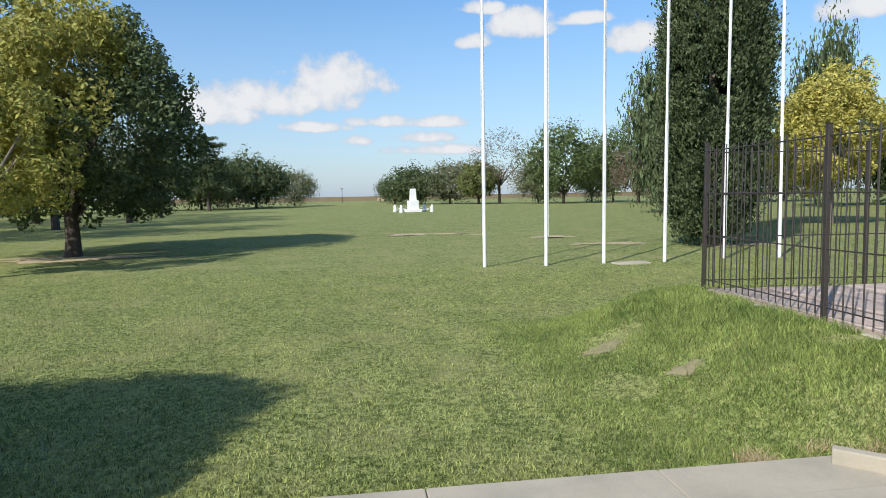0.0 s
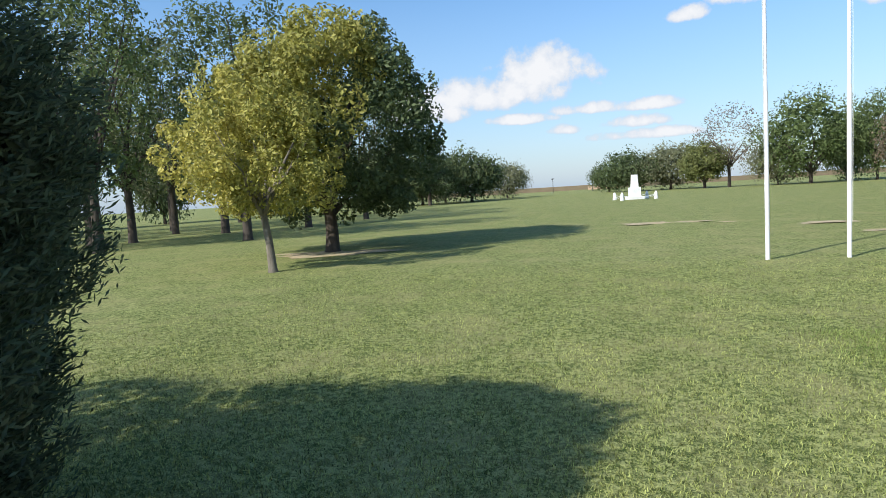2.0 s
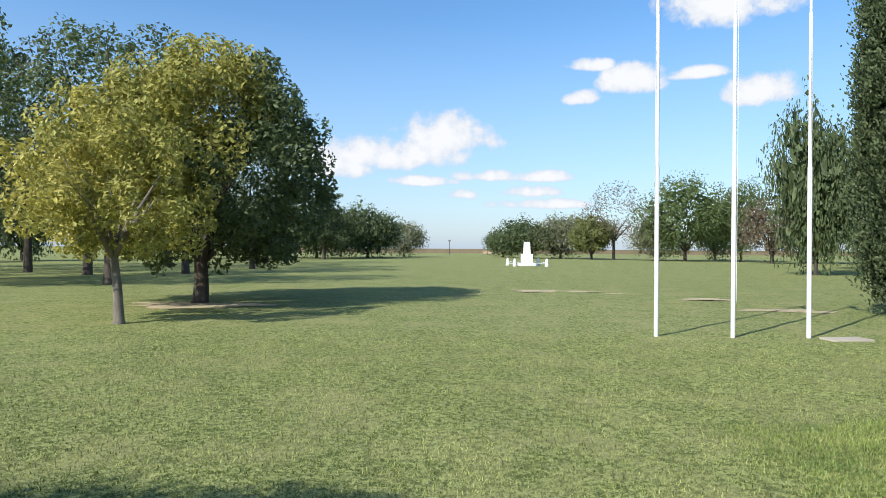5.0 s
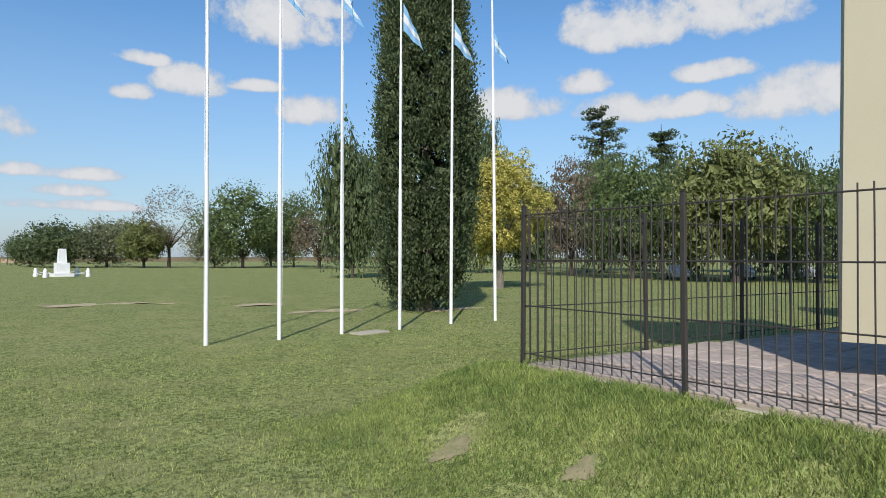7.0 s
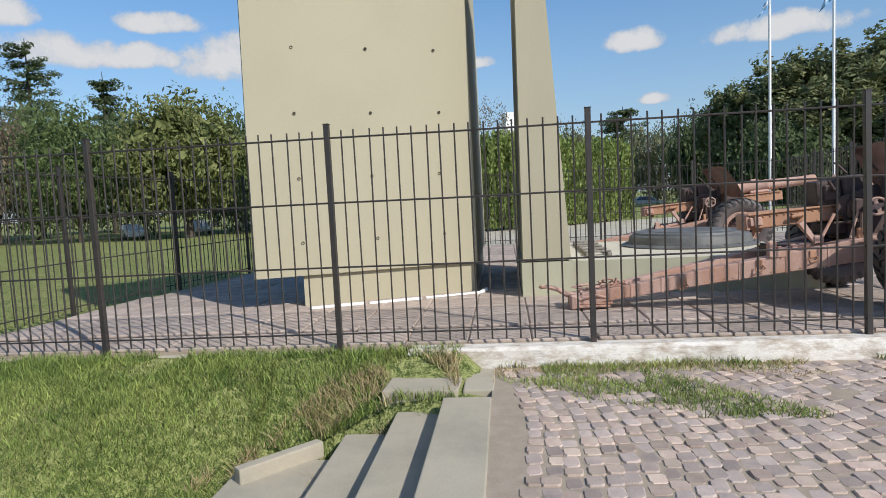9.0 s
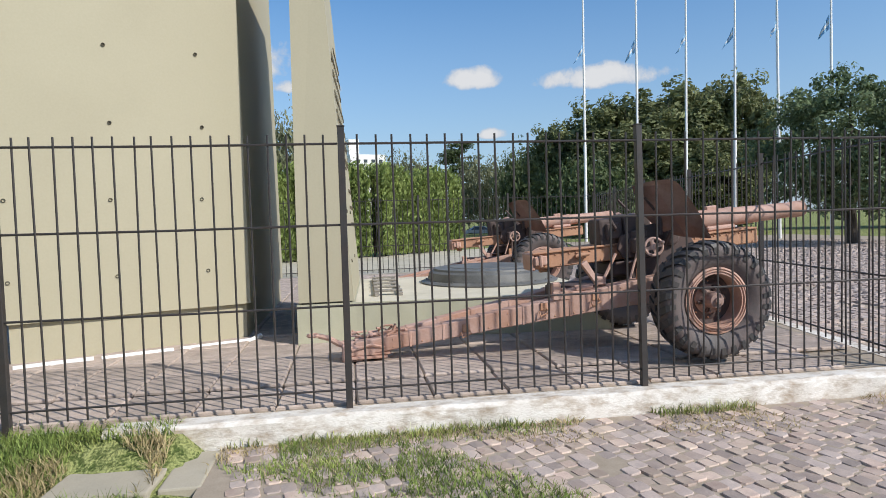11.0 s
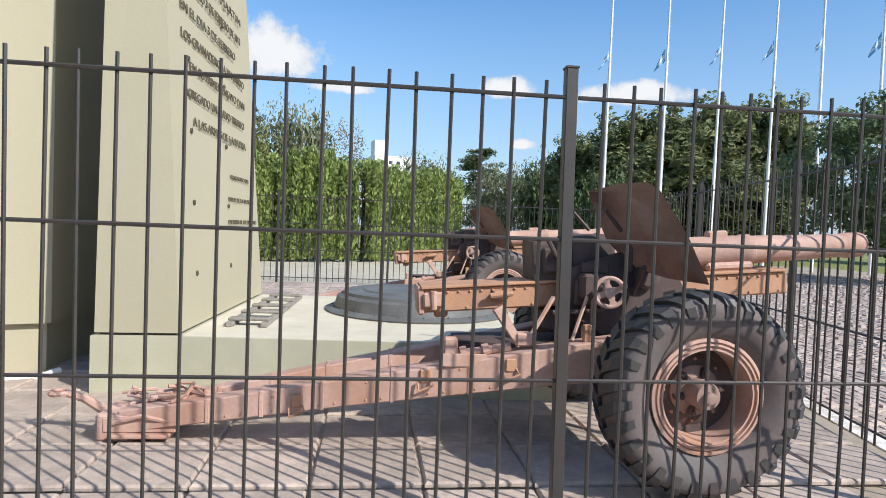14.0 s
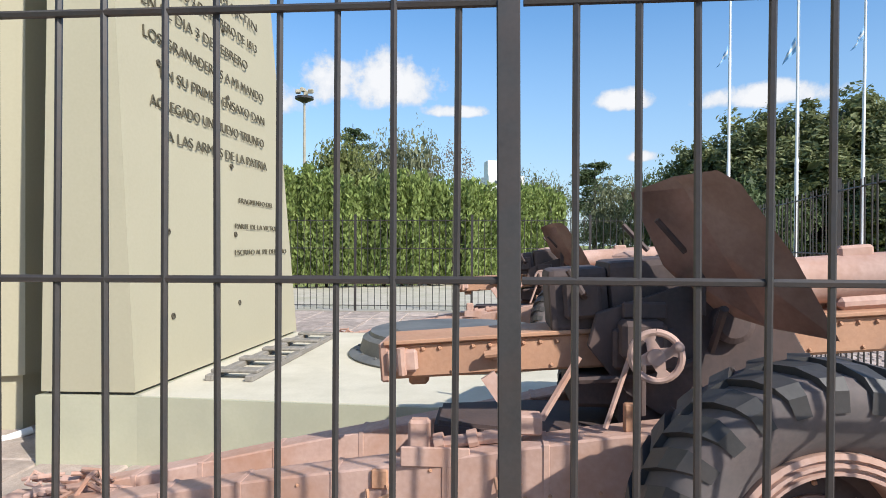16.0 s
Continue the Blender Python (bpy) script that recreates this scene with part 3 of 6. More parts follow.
def build_gun(m, label):
    g = empty("field_gun", m, label, "field gun", "old field guns")
    # local frame: origin on the ground under the axle's middle, +y towards the trails, -y towards the muzzle
    wheel(g, -0.96, -1)
    wheel(g, 0.99, 1)
    bm = bmesh.new()
    tube(bm, [(-0.94, 0, 0.56), (-0.5, 0, 0.58), (0.5, 0, 0.58), (0.97, 0, 0.56)], [0.055, 0.075, 0.075, 0.055], 14)
    box(bm, (-0.55, -0.13, 0.47), (0.55, 0.16, 0.74), 0.02)
    part("axle", bm, M_rust_d, g)
    # trails, lying side by side at the rear end
    for s, x_front, x_rear in ((-1, -0.42, -0.06), (1, 0.5, 0.12)):
        bm = bmesh.new()
        def cx(y):
            k = min(max((y - 0.0) / 3.3, 0), 1)
            return x_front + (x_rear - x_front) * k
        st = [(cx(y), y, z0, z1, h) for y, z0, z1, h in ((-0.12, 0.50, 0.80, 0.085), (0.12, 0.49, 0.775, 0.09), (0.55, 0.465, 0.705, 0.09), (1.33, 0.355, 0.55, 0.085), (1.86, 0.28, 0.455, 0.08), (2.83, 0.125, 0.265, 0.07), (3.15, 0.07, 0.215, 0.065), (3.30, 0.03, 0.19, 0.065))]
        beam(bm, st)
        bmesh.ops.bevel(bm, geom=[e for e in bm.edges], offset=0.008, segments=1, affect="EDGES")
        trail = part("trail", bm, M_rust, g, "box trail with peeling pinkish rust paint")
        # straps, ribs, plates and rivets on it
        for y in (0.75, 1.15, 1.62, 2.05, 2.42, 2.75):
            bm = bmesh.new()
            k = np.interp(y, [a[1] for a in st], [a[2] for a in st]), np.interp(y, [a[1] for a in st], [a[3] for a in st])
            x, h = cx(y), np.interp(y, [a[1] for a in st], [a[4] for a in st])
            box(bm, (x - h - 0.004, y - 0.013, k[0] - 0.004), (x + h + 0.004, y + 0.013, k[1] + 0.004), 0.003)
            part("strap", bm, M_rust, trail)
        pts = []
        for y in np.arange(0.45, 3.1, 0.095):
            z1 = np.interp(y, [a[1] for a in st], [a[3] for a in st])
            z0 = np.interp(y, [a[1] for a in st], [a[2] for a in st])
            h = np.interp(y, [a[1] for a in st], [a[4] for a in st])
            if int(y * 10) % 3:
                pts.append((cx(y) + s * h, y, z0 + 0.03))
            if int(y * 7) % 4 == 0:
                pts.append((cx(y) + s * h, y, z1 - 0.04))
        rivets(trail, pts, 0.009)
        for y, zz in ((1.42, 0.545), (2.2, 0.36), (0.9, 0.63)):
            bm = bmesh.new()
            x = cx(y) + s * 0.085
            box(bm, (x - 0.012, y - 0.035, zz - 0.10), (x + 0.012, y + 0.035, zz - 0.02), 0.006)
            tube(bm, [(x + s * 0.01, y - 0.03, zz - 0.08), (x + s * 0.035, y - 0.05, zz - 0.11), (x + s * 0.03, y + 0.04, zz - 0.15), (x + s * 0.01, y + 0.05, zz - 0.10)], 0.009, 6)
            part("latch", bm, M_rust_o, trail, "rusted latch and hook")
        # spade folded at the end
        bm = bmesh.new()
        x = cx(3.3)
        box(bm, (x - 0.075, 3.22, -0.0), (x + 0.075, 3.43, 0.17), 0.015)
        box(bm, (x - 0.12 if s < 0 else x - 0.03, 2.98, 0.03), (x + 0.03 if s < 0 else x + 0.12, 3.34, 0.055), 0.006)
        box(bm, (x + s * 0.07 - 0.012, 2.95, 0.06), (x + s * 0.07 + 0.012, 3.38, 0.15), 0.005)
        tube(bm, [(x + s * 0.09, 2.98, 0.13), (x + s * 0.10, 3.15, 0.17), (x + s * 0.09, 3.33, 0.12)], 0.014, 6)
        part("spade", bm, M_rust, trail, "rusty folded spade")
    # tools and chains piled on the trail ends, and the towing eye
    bm = bmesh.new()
    rng = random.Random(3)
    for i in range(7):
        x, y = rng.uniform(-0.12, 0.2), rng.uniform(2.75, 3.3)
        z = 0.20 + (3.3 - y) * 0.16
        p = [(x, y, z)]
        for j in range(4):
            p.append((p[-1][0] + rng.uniform(-0.06, 0.06), p[-1][1] + rng.uniform(-0.12, 0.12), max(0.15, z + rng.uniform(-0.03, 0.06))))
        tube(bm, p, 0.012, 6)
    for i in range(5):
        x, y = rng.uniform(-0.08, 0.16), rng.uniform(2.9, 3.3)
        box(bm, (-0.05, -0.02, -0.012), (0.05, 0.02, 0.012), 0.004, Matrix.Translation((x, y, 0.21 + (3.3 - y) * 0.15)) @ Matrix.Rotation(rng.uniform(0, 3), 4, "Z") @ Matrix.Rotation(rng.uniform(-0.5, 0.5), 4, "X"))
    part("linkage", bm, M_rust, g, "rusty rods, chain and brackets")
    bm = bmesh.new()
    tube(bm, [(0.0, 3.30, 0.13), (0.02, 3.45, 0.16), (0.03, 3.56, 0.225), (0.03, 3.66, 0.255)], [0.04, 0.032, 0.028, 0.026], 8)
    ring = [(0.03 + 0.05 * math.cos(a), 3.71 + 0.05 * math.sin(a), 0.26) for a in [2 * math.pi * k / 12 for k in range(13)]]
    tube(bm, ring, 0.018, 6)
    part("towing_eye", bm, M_rust, g, "bent rusty towing eye")
    # cradle, tilted up towards the muzzle
    tilt = Matrix.Translation((0.05, 0.0, 1.07)) @ Matrix.Rotation(radians(-4.4), 4, "X")
    bm = bmesh.new()
    box(bm, (-0.14, -1.12, -0.125), (0.14, 1.46, 0.035), 0.012, tilt)
    cradle = part("cradle", bm, M_rust_o, g, "long riveted cradle, orange with rust")
    bm = bmesh.new()
    box(bm, (-0.165, -1.10, 0.032), (0.165, 1.45, 0.052), 0.004, tilt)
    part("flange", bm, M_rust_o, cradle)
    rivets(cradle, [tilt @ Vector((sx * 0.141, y, 0.005)) for sx in (-1, 1) for y in np.arange(-1.05, 1.42, 0.075)], 0.012)
    rivets(cradle, [tilt @ Vector((sx * 0.141, y, -0.10)) for sx in (-1, 1) for y in np.arange(-1.05, 1.42, 0.22)], 0.010)
    bm = bmesh.new()
    box(bm, (-0.15, 1.43, -0.135), (0.15, 1.475, 0.045), 0.01, tilt)
    box(bm, (-0.175, 1.30, -0.09), (-0.135, 1.44, 0.01), 0.012, tilt)
    box(bm, (-0.17, 1.36, -0.06), (0.17, 1.40, -0.01), 0.01, tilt)
    tube(bm, [tilt @ Vector((-0.17, 1.37, -0.10)), tilt @ Vector((-0.175, 1.37, 0.02))], 0.02, 8)
    part("end_cap", bm, M_rust, cradle)
    bm = bmesh.new()
    box(bm, (-0.07, 1.27, -0.17), (0.0, 1.36, -0.12), 0.012, tilt)
    part("bracket", bm, M_rust_o, cradle)
    bm = bmesh.new()
    box(bm, (-0.19, 0.88, -0.06), (-0.135, 0.98, 0.0), 0.01, tilt)
    tube(bm, [tilt @ Vector((-0.19, 0.85, -0.02)), tilt @ Vector((-0.19, 1.0, -0.03))], 0.018, 8)
    part("bracket", bm, M_rust_o, cradle)
    # barrel
    barrel_m = tilt @ Matrix.Translation((0, 0, 0.185)) @ Matrix.Rotation(radians(90), 4, "X")
    bm = bmesh.new()
    lathe(bm, [(0.115, -0.5), (0.118, 0.15), (0.110, 0.17), (0.106, 0.85), (0.112, 0.86), (0.112, 0.91), (0.100, 0.92), (0.084, 1.62), (0.086, 1.63), (0.092, 1.66), (0.092, 1.76), (0.086, 1.785), (0.055, 1.785), (0.054, 1.5), (0.01, 1.49)], 32, barrel_m)
    part("barrel", bm, M_rust, g, "long pinkish-brown rusted gun barrel", 35)
    bm = bmesh.new()
    box(bm, (-0.16, 0.44, 0.035), (0.16, 0.70, 0.32), 0.03, tilt, 2)
    box(bm, (-0.20, 0.48, 0.10), (-0.15, 0.64, 0.27), 0.015, tilt)
    box(bm, (-0.19, 0.14, 0.06), (0.19, 0.44, 0.34), 0.03, tilt, 2)
    tube(bm, [tilt @ Vector((-0.2, 0.55, 0.2)), tilt @ Vector((-0.26, 0.57, 0.22)), tilt @ Vector((-0.26, 0.62, 0.32))], 0.016, 8)
    part("breech", bm, M_rust_d, g, "breech block, its brown darkened for the shield's shade")
    bm = bmesh.new()
    box(bm, (-0.1, -0.9, 0.05), (0.1, -0.55, 0.11), 0.02, tilt)
    box(bm, (-0.035, -0.75, 0.27), (0.035, -0.60, 0.33), 0.012, tilt)
    part("barrel_bracket", bm, M_rust, cradle)
    # top carriage: side cheeks and the turning gear
    for s in (-1, 1):
        bm = bmesh.new()
        x = 0.05 + s * 0.235
        ring = [(-0.30, 0.72), (-0.34, 0.98), (-0.20, 1.24), (0.02, 1.32), (0.22, 1.26), (0.52, 1.16), (0.56, 1.02), (0.40, 0.82), (0.20, 0.70)]
        a = [bm.verts.new((x - 0.022, y, z)) for y, z in ring]
        b = [bm.verts.new((x + 0.022, y, z)) for y, z in ring]
        bm.faces.new(a[::-1])
        bm.faces.new(b)
        for k in range(len(ring)):
            bm.faces.new((a[k], a[(k + 1) % len(ring)], b[(k + 1) % len(ring)], b[k]))
        bmesh.ops.bevel(bm, geom=bm.edges[:], offset=0.006, segments=1, affect="EDGES")
        cheek = part("cheek", bm, M_rust_d, g)
        bm = bmesh.new()
        lathe_x(bm, [(0.085, 0.0), (0.085, 0.05), (0.06, 0.065), (0.02, 0.067)] if s > 0 else [(0.02, -0.067), (0.06, -0.065), (0.085, -0.05), (0.085, 0.0)], 24, x + s * 0.02, -0.02, 1.13)
        box(bm, (x + s * 0.045 - 0.025, 0.20, 0.93), (x + s * 0.045 + 0.025, 0.46, 1.10), 0.012)
        box(bm, (x + s * 0.04 - 0.015, 0.24, 1.14), (x + s * 0.04 + 0.015, 0.42, 1.21), 0.008)
        tube(bm, [(x + s * 0.04, 0.1, 0.98), (x + s * 0.06, 0.3, 0.90), (x + s * 0.05, 0.6, 0.88)], 0.016, 6)
        part("trunnion", bm, M_rust_d, cheek)
    bm = bmesh.new()
    box(bm, (-0.19, -0.28, 0.66), (0.29, 0.42, 0.86), 0.03)
    box(bm, (-0.14, 0.30, 0.74), (0.24, 0.62, 0.88), 0.02)
    tube(bm, [(-0.30, 0.36, 1.06), (-0.30, 0.36, 0.76)], 0.02, 8)
    part("saddle", bm, M_rust_d, g)
    # dark block added between the trails, standing in for the shaded gap
    bm = bmesh.new()
    outline = [(-0.30, 0.10), (0.38, 0.10), (0.36, 0.75), (0.24, 1.22), (-0.12, 1.22), (-0.24, 0.75)]
    prism(bm, outline, 0.44, 0.66, [(x * 0.92, y) for x, y in outline])
    bmesh.ops.bevel(bm, geom=bm.edges[:], offset=0.02, segments=2, affect="EDGES")
    part("trail_gap_shade", bm, M_rust_d, g, "dark brown block added for the shade between the trails")
    # struts from the trails to the carriage, and a clamp on the near trail
    bm = bmesh.new()
    tube(bm, [(-0.30, 0.98, 0.91), (-0.33, 0.83, 0.68)], [0.045, 0.03], 4)
    tube(bm, [(-0.24, 0.60, 0.98), (-0.30, 0.76, 0.73)], 0.016, 6)
    tube(bm, [(-0.36, 0.42, 1.0), (-0.40, 0.52, 0.73)], 0.012, 6)
    box(bm, (-0.36, 0.76, 0.68), (-0.27, 0.86, 0.76), 0.008)
    part("strut", bm, M_rust, g)
    bm = bmesh.new()
    tube(bm, [(-0.28, 0.98, 0.70), (-0.27, 1.24, 0.66)], 0.026, 10)
    tube(bm, [(-0.28, 1.02, 0.70), (-0.28, 1.06, 0.69)], 0.038, 10)
    tube(bm, [(-0.275, 1.16, 0.68), (-0.275, 1.20, 0.67)], 0.038, 10)
    box(bm, (-0.31, 1.22, 0.60), (-0.24, 1.31, 0.77), 0.012)
    tube(bm, [(-0.28, 0.99, 0.70), (-0.30, 0.88, 0.72)], 0.030, 8)
    part("travel_lock", bm, M_rust, g, "rusty bolt and clamp on the trail").matrix_basis = pose(0, 0, -0.055)
    bm = bmesh.new()
    box(bm, (-0.385, 1.05, 0.55), (-0.37, 1.33, 0.63), 0.004)
    part("patch_plate", bm, M_rust, g, "riveted rust-red plate")
    bm = bmesh.new()
    box(bm, (-0.42, 0.40, 0.72), (-0.38, 0.45, 0.83), 0.006)
    part("lug", bm, M_rust_o, g, "orange rusted lug")
    # handwheel
    hx, hy, hz = -0.66, 0.395, 1.06
    hm = Matrix.Translation((hx, hy, hz)) @ Matrix.Rotation(radians(-12), 4, "Z") @ Matrix.Rotation(radians(-90), 4, "Y")
    bm = bmesh.new()
    rim = [hm @ Vector((0.084 * math.cos(2 * math.pi * k / 32), 0.084 * math.sin(2 * math.pi * k / 32), 0)) for k in range(33)]
    tube(bm, rim, 0.013, 8, caps=False)
    for k in range(4):
        a = 2 * math.pi * k / 4 + 0.35
        mm = hm @ Matrix.Rotation(a, 4, "Z")
        low = [mm @ Vector(v) for v in ((0.018, -0.024, -0.007), (0.018, 0.024, -0.007), (0.055, 0.015, -0.007), (0.082, 0.034, -0.007), (0.082, -0.034, -0.007), (0.055, -0.015, -0.007))]
        upp = [mm @ Vector(v) for v in ((0.018, -0.024, 0.007), (0.018, 0.024, 0.007), (0.055, 0.015, 0.007), (0.082, 0.034, 0.007), (0.082, -0.034, 0.007), (0.055, -0.015, 0.007))]
        lv, uv = [bm.verts.new(v) for v in low], [bm.verts.new(v) for v in upp]
        bm.faces.new(lv[::-1])
        bm.faces.new(uv)
        for i in range(6):
            bm.faces.new((lv[i], lv[(i + 1) % 6], uv[(i + 1) % 6], uv[i]))
    lathe(bm, [(0.03, -0.02), (0.03, 0.02), (0.012, 0.022)], 16, hm)
    lathe(bm, [(0.012, 0.0), (0.015, 0.03), (0.015, 0.075), (0.008, 0.08)], 10, hm @ Matrix.Translation((0.045, -0.072, 0)))
    hw = part("handwheel", bm, M_rust, g, "cast iron handwheel with rusty pink paint", 40)
    bm = bmesh.new()
    tube(bm, [(hx + 0.02, hy, hz), (hx + 0.3, hy - 0.06, hz - 0.01), (-0.18, hy - 0.08, hz)], 0.02, 8)
    box(bm, (-0.33, 0.26, 0.98), (-0.2, 0.44, 1.14), 0.02)
    part("handwheel_shaft", bm, M_rust_d, g)
    # shield: two bent wings
    for s in (-1, 1):
        bm = bmesh.new()
        grid = [[(0.68, -0.22, 1.12), (0.69, -0.07, 1.40), (0.67, 0.11, 1.665), (0.62, 0.17, 1.715)],
                [(0.42, -0.10, 1.13), (0.42, 0.08, 1.42), (0.41, 0.22, 1.67), (0.41, 0.26, 1.715)],
                [(0.20, 0.06, 1.18), (0.20, 0.24, 1.36), (0.20, 0.36, 1.62), (0.21, 0.38, 1.67)]]
        rows = [[bm.verts.new((0.03 + s * x, y, z if s < 0 else 1.12 + (z - 1.12) * 0.5)) for x, y, z in col] for col in grid]
        faces = []
        for a, b in zip(rows, rows[1:]):
            for k in range(3):
                faces.append(bm.faces.new((a[k], a[k + 1], b[k + 1], b[k])))
        bmesh.ops.solidify(bm, geom=faces, thickness=0.012)
        bmesh.ops.bevel(bm, geom=[e for e in bm.edges if e.calc_face_angle(0) > 1.0], offset=0.003, segments=1, affect="EDGES")
        wing = part("shield", bm, M_shield, g, "bent steel gun shield, dull brown paint")
        bm = bmesh.new()
        x = 0.03 + s * 0.30
        box(bm, (x - 0.02, 0.10, 1.16), (x + 0.02, 0.14, 1.40), 0.006, Matrix.Translation((0, 0, 0)))
        tube(bm, [(x, 0.18, 1.42), (x + s * 0.02, 0.30, 1.55)], 0.014, 6)
        tube(bm, [(0.03 + s * 0.22, 0.05, 1.0), (0.03 + s * 0.4, 0.06, 1.2)], 0.018, 6)
        part("shield_stay", bm, M_rust_d, wing)
    return g


GUN_NEAR = pose(1.47, -3.36, 0.034)
gun = build_gun(GUN_NEAR, "old split-trail field gun with flaking rust-red paint on paving")
copy_thing(gun, pose(6.7, -3.40, 0.034))

# round dark cover on the plinth
def disc_cover():
    ob = empty("round_cover", pose(4.35, -2.12, 0.485), "dark grey round stepped bronze cover on the plinth", "plaque")
    bm = bmesh.new()
    lathe(bm, [(1.02, 0.0), (1.03, 0.02), (0.98, 0.045), (0.93, 0.05), (0.90, 0.16), (0.86, 0.185)], 48)
    part("base_ring", bm, M_bronze, ob, "", 30)
    bm = bmesh.new()
    lathe(bm, [(0.84, 0.186), (0.83, 0.215), (0.62, 0.22), (0.60, 0.235), (0.30, 0.24)], 48)
    part("lid", bm, M_bronze, ob, "", 30)
    for k in range(24):
        a = 2 * math.pi * k / 24
        bm = bmesh.new()
        bmesh.ops.create_icosphere(bm, subdivisions=1, radius=0.015, matrix=Matrix.Translation((0.955 * math.cos(a), 0.955 * math.sin(a), 0.05)))
        part("bolt", bm, M_bronze, ob)


M_bronze = material("dull_grey_bronze", (0.085, 0.085, 0.08), (0.145, 0.145, 0.138), rough=0.55, scale=4.0, fine=50.0, bump=0.25, dist=0.004, metal=0.0, stain=(0.20, 0.20, 0.19), stain_scale=3.0, stain_amount=0.5)
M_oldwood = material("weathered_grey_wood", (0.16, 0.145, 0.12), (0.32, 0.29, 0.25), rough=0.9, scale=6.0, fine=60.0, bump=0.6, dist=0.004, stretch=(1, 6, 6))
M_rubble = material("white_plaster_rubble", (0.62, 0.60, 0.55), (0.78, 0.76, 0.72), rough=0.95, scale=6.0, fine=60.0, bump=0.5, dist=0.005)
disc_cover()

# fallen wooden frame lying along the inscribed slab
lying = empty("wooden_frame", pose(2.95, -0.26, 0.487, 0, 0, -1.5), "weathered grey wooden frame lying on the plinth", "frame")
for yy in (-0.10, -0.40):
    bm = bmesh.new()
    box(bm, (0.0, yy - 0.03, 0.0), (2.25, yy + 0.03, 0.045), 0.006)
    part("rail", bm, M_oldwood, lying)
for k in range(5):
    bm = bmesh.new()
    x = 0.15 + k * 0.48
    box(bm, (x - 0.06, -0.43, 0.045), (x + 0.06, -0.07, 0.07), 0.006)
    part("slat", bm, M_oldwood, lying)

# pieces of white pipe and plaster along the foot of the broad slab
foot_a, foot_b = Vector((2.10, 3.42, 0)), Vector((3.02, 1.20, 0))
for i, (k0, k1, r, mat, name, label) in enumerate(((0.0, 0.30, 0.035, M_rubble, "plaster_strip", "broken white plaster strip at the slab's foot"), (0.33, 0.63, 0.03, M_white, "white_pipe", "white plastic pipe lying at the slab's foot"), (0.66, 0.99, 0.03, M_white, "white_pipe", "white plastic pipe lying at the slab's foot"))):
    bm = bmesh.new()
    off = Vector((-0.10, -0.04, r))
    a, b = foot_a.lerp(foot_b, k0) + off, foot_a.lerp(foot_b, k1) + off
    if i == 2:
        tube(bm, [a, a.lerp(b, 0.8), b + Vector((0.03, 0, 0.0)), b + Vector((0.16, -0.10, 0.03))], r, 10)
    else:
        tube(bm, [a, a.lerp(b, 0.5) + Vector((0.01, 0.0, 0)), b], r, 8)
    tagged(part(name, bm, mat, None, "", 40), label, "pipe" if i else "plaster")

# form holes of the broad slab; their shade is put into the dark colour
bm_h = []
f0, f1 = Vector((1.95, 4.08, 0.46)), Vector((3.15, 1.20, 0.46))
fn = Vector((-0.923, -0.385, 0.006)).normalized()
M_hole = material("hole_shade", (0.06, 0.052, 0.036), (0.13, 0.115, 0.08), rough=0.95, bump=0)
along = (f1 - f0).normalized()
for r in range(7):
    for c, u in enumerate((0.65, 1.65, 2.62)):
        p = f0 + along * (u + 0.02 * math.sin(r * 3 + c)) + Vector((0, 0, 0.44 + r * 0.857))
        p += Vector((0.07, -0.0, 0)) * ((p.z - 0.46) / 10.0)
        bm = bmesh.new()
        m = Matrix.Translation(p + fn * 0.002) @ fn.to_track_quat("Z", "Y").to_matrix().to_4x4()
        lathe(bm, [(0.021, -0.01), (0.022, 0.006), (0.015, 0.008), (0.013, -0.004), (0.002, -0.005)], 10, m)
        part("form_hole", bm, M_hole, monument)
for r in range(5):
    for c, u in enumerate((0.5, 1.6)):
        z = 0.95 + r * 0.62
        lean = (z - 0.5) / 4.8
        p = Vector((2.50 + u, -0.077 - 0.042 * u + 0.295 * lean, z))
        bm = bmesh.new()
        m = Matrix.Translation(p) @ Vector((-0.03, -1, 0.065)).to_track_quat("Z", "Y").to_matrix().to_4x4()
        lathe(bm, [(0.022, -0.01), (0.024, 0.006), (0.014, 0.007), (0.012, -0.004), (0.002, -0.005)], 10, m)
        part("form_hole", bm, M_hole, monument)

# raised inscription on the leaning face
M_letter = material("dark_bronze_letter", (0.10, 0.085, 0.055), (0.16, 0.14, 0.095), rough=0.6, scale=10, fine=60, bump=0.1, metal=0.3)
INSCRIPTION = [("SAN MARTIN", 3.66, 0.15, 1.0, 1.3), ("LORENZO 3 DE FEBRERO DE 1813", 3.43, 0.15, 0.35, 1.9), ("EN EL DIA 3 DE FEBRERO", 3.19, 0.15, 0.25, 1.75), ("LOS GRANADEROS A MI MANDO", 2.95, 0.15, 0.25, 2.1), ("EN SU PRIMER ENSAYO DAN", 2.71, 0.15, 0.45, 1.9), ("AGREGADO UN NUEVO TRIUNFO", 2.47, 0.15, 0.30, 2.0), ("A LAS ARMAS DE LA PATRIA", 2.24, 0.15, 0.50, 1.85), ("FRAGMENTO DEL", 1.86, 0.09, 1.55, 0.8), ("PARTE DE LA VICTORIA", 1.62, 0.09, 1.45, 1.1), ("ESCRITO AL PIE DEL PINO", 1.38, 0.09, 1.42, 1.25)]
face_x = Vector((3.0, -0.125, 0)).normalized()
face_up = Vector((0.0, 0.295, 4.79)).normalized()
face_n = face_x.cross(face_up).normalized()
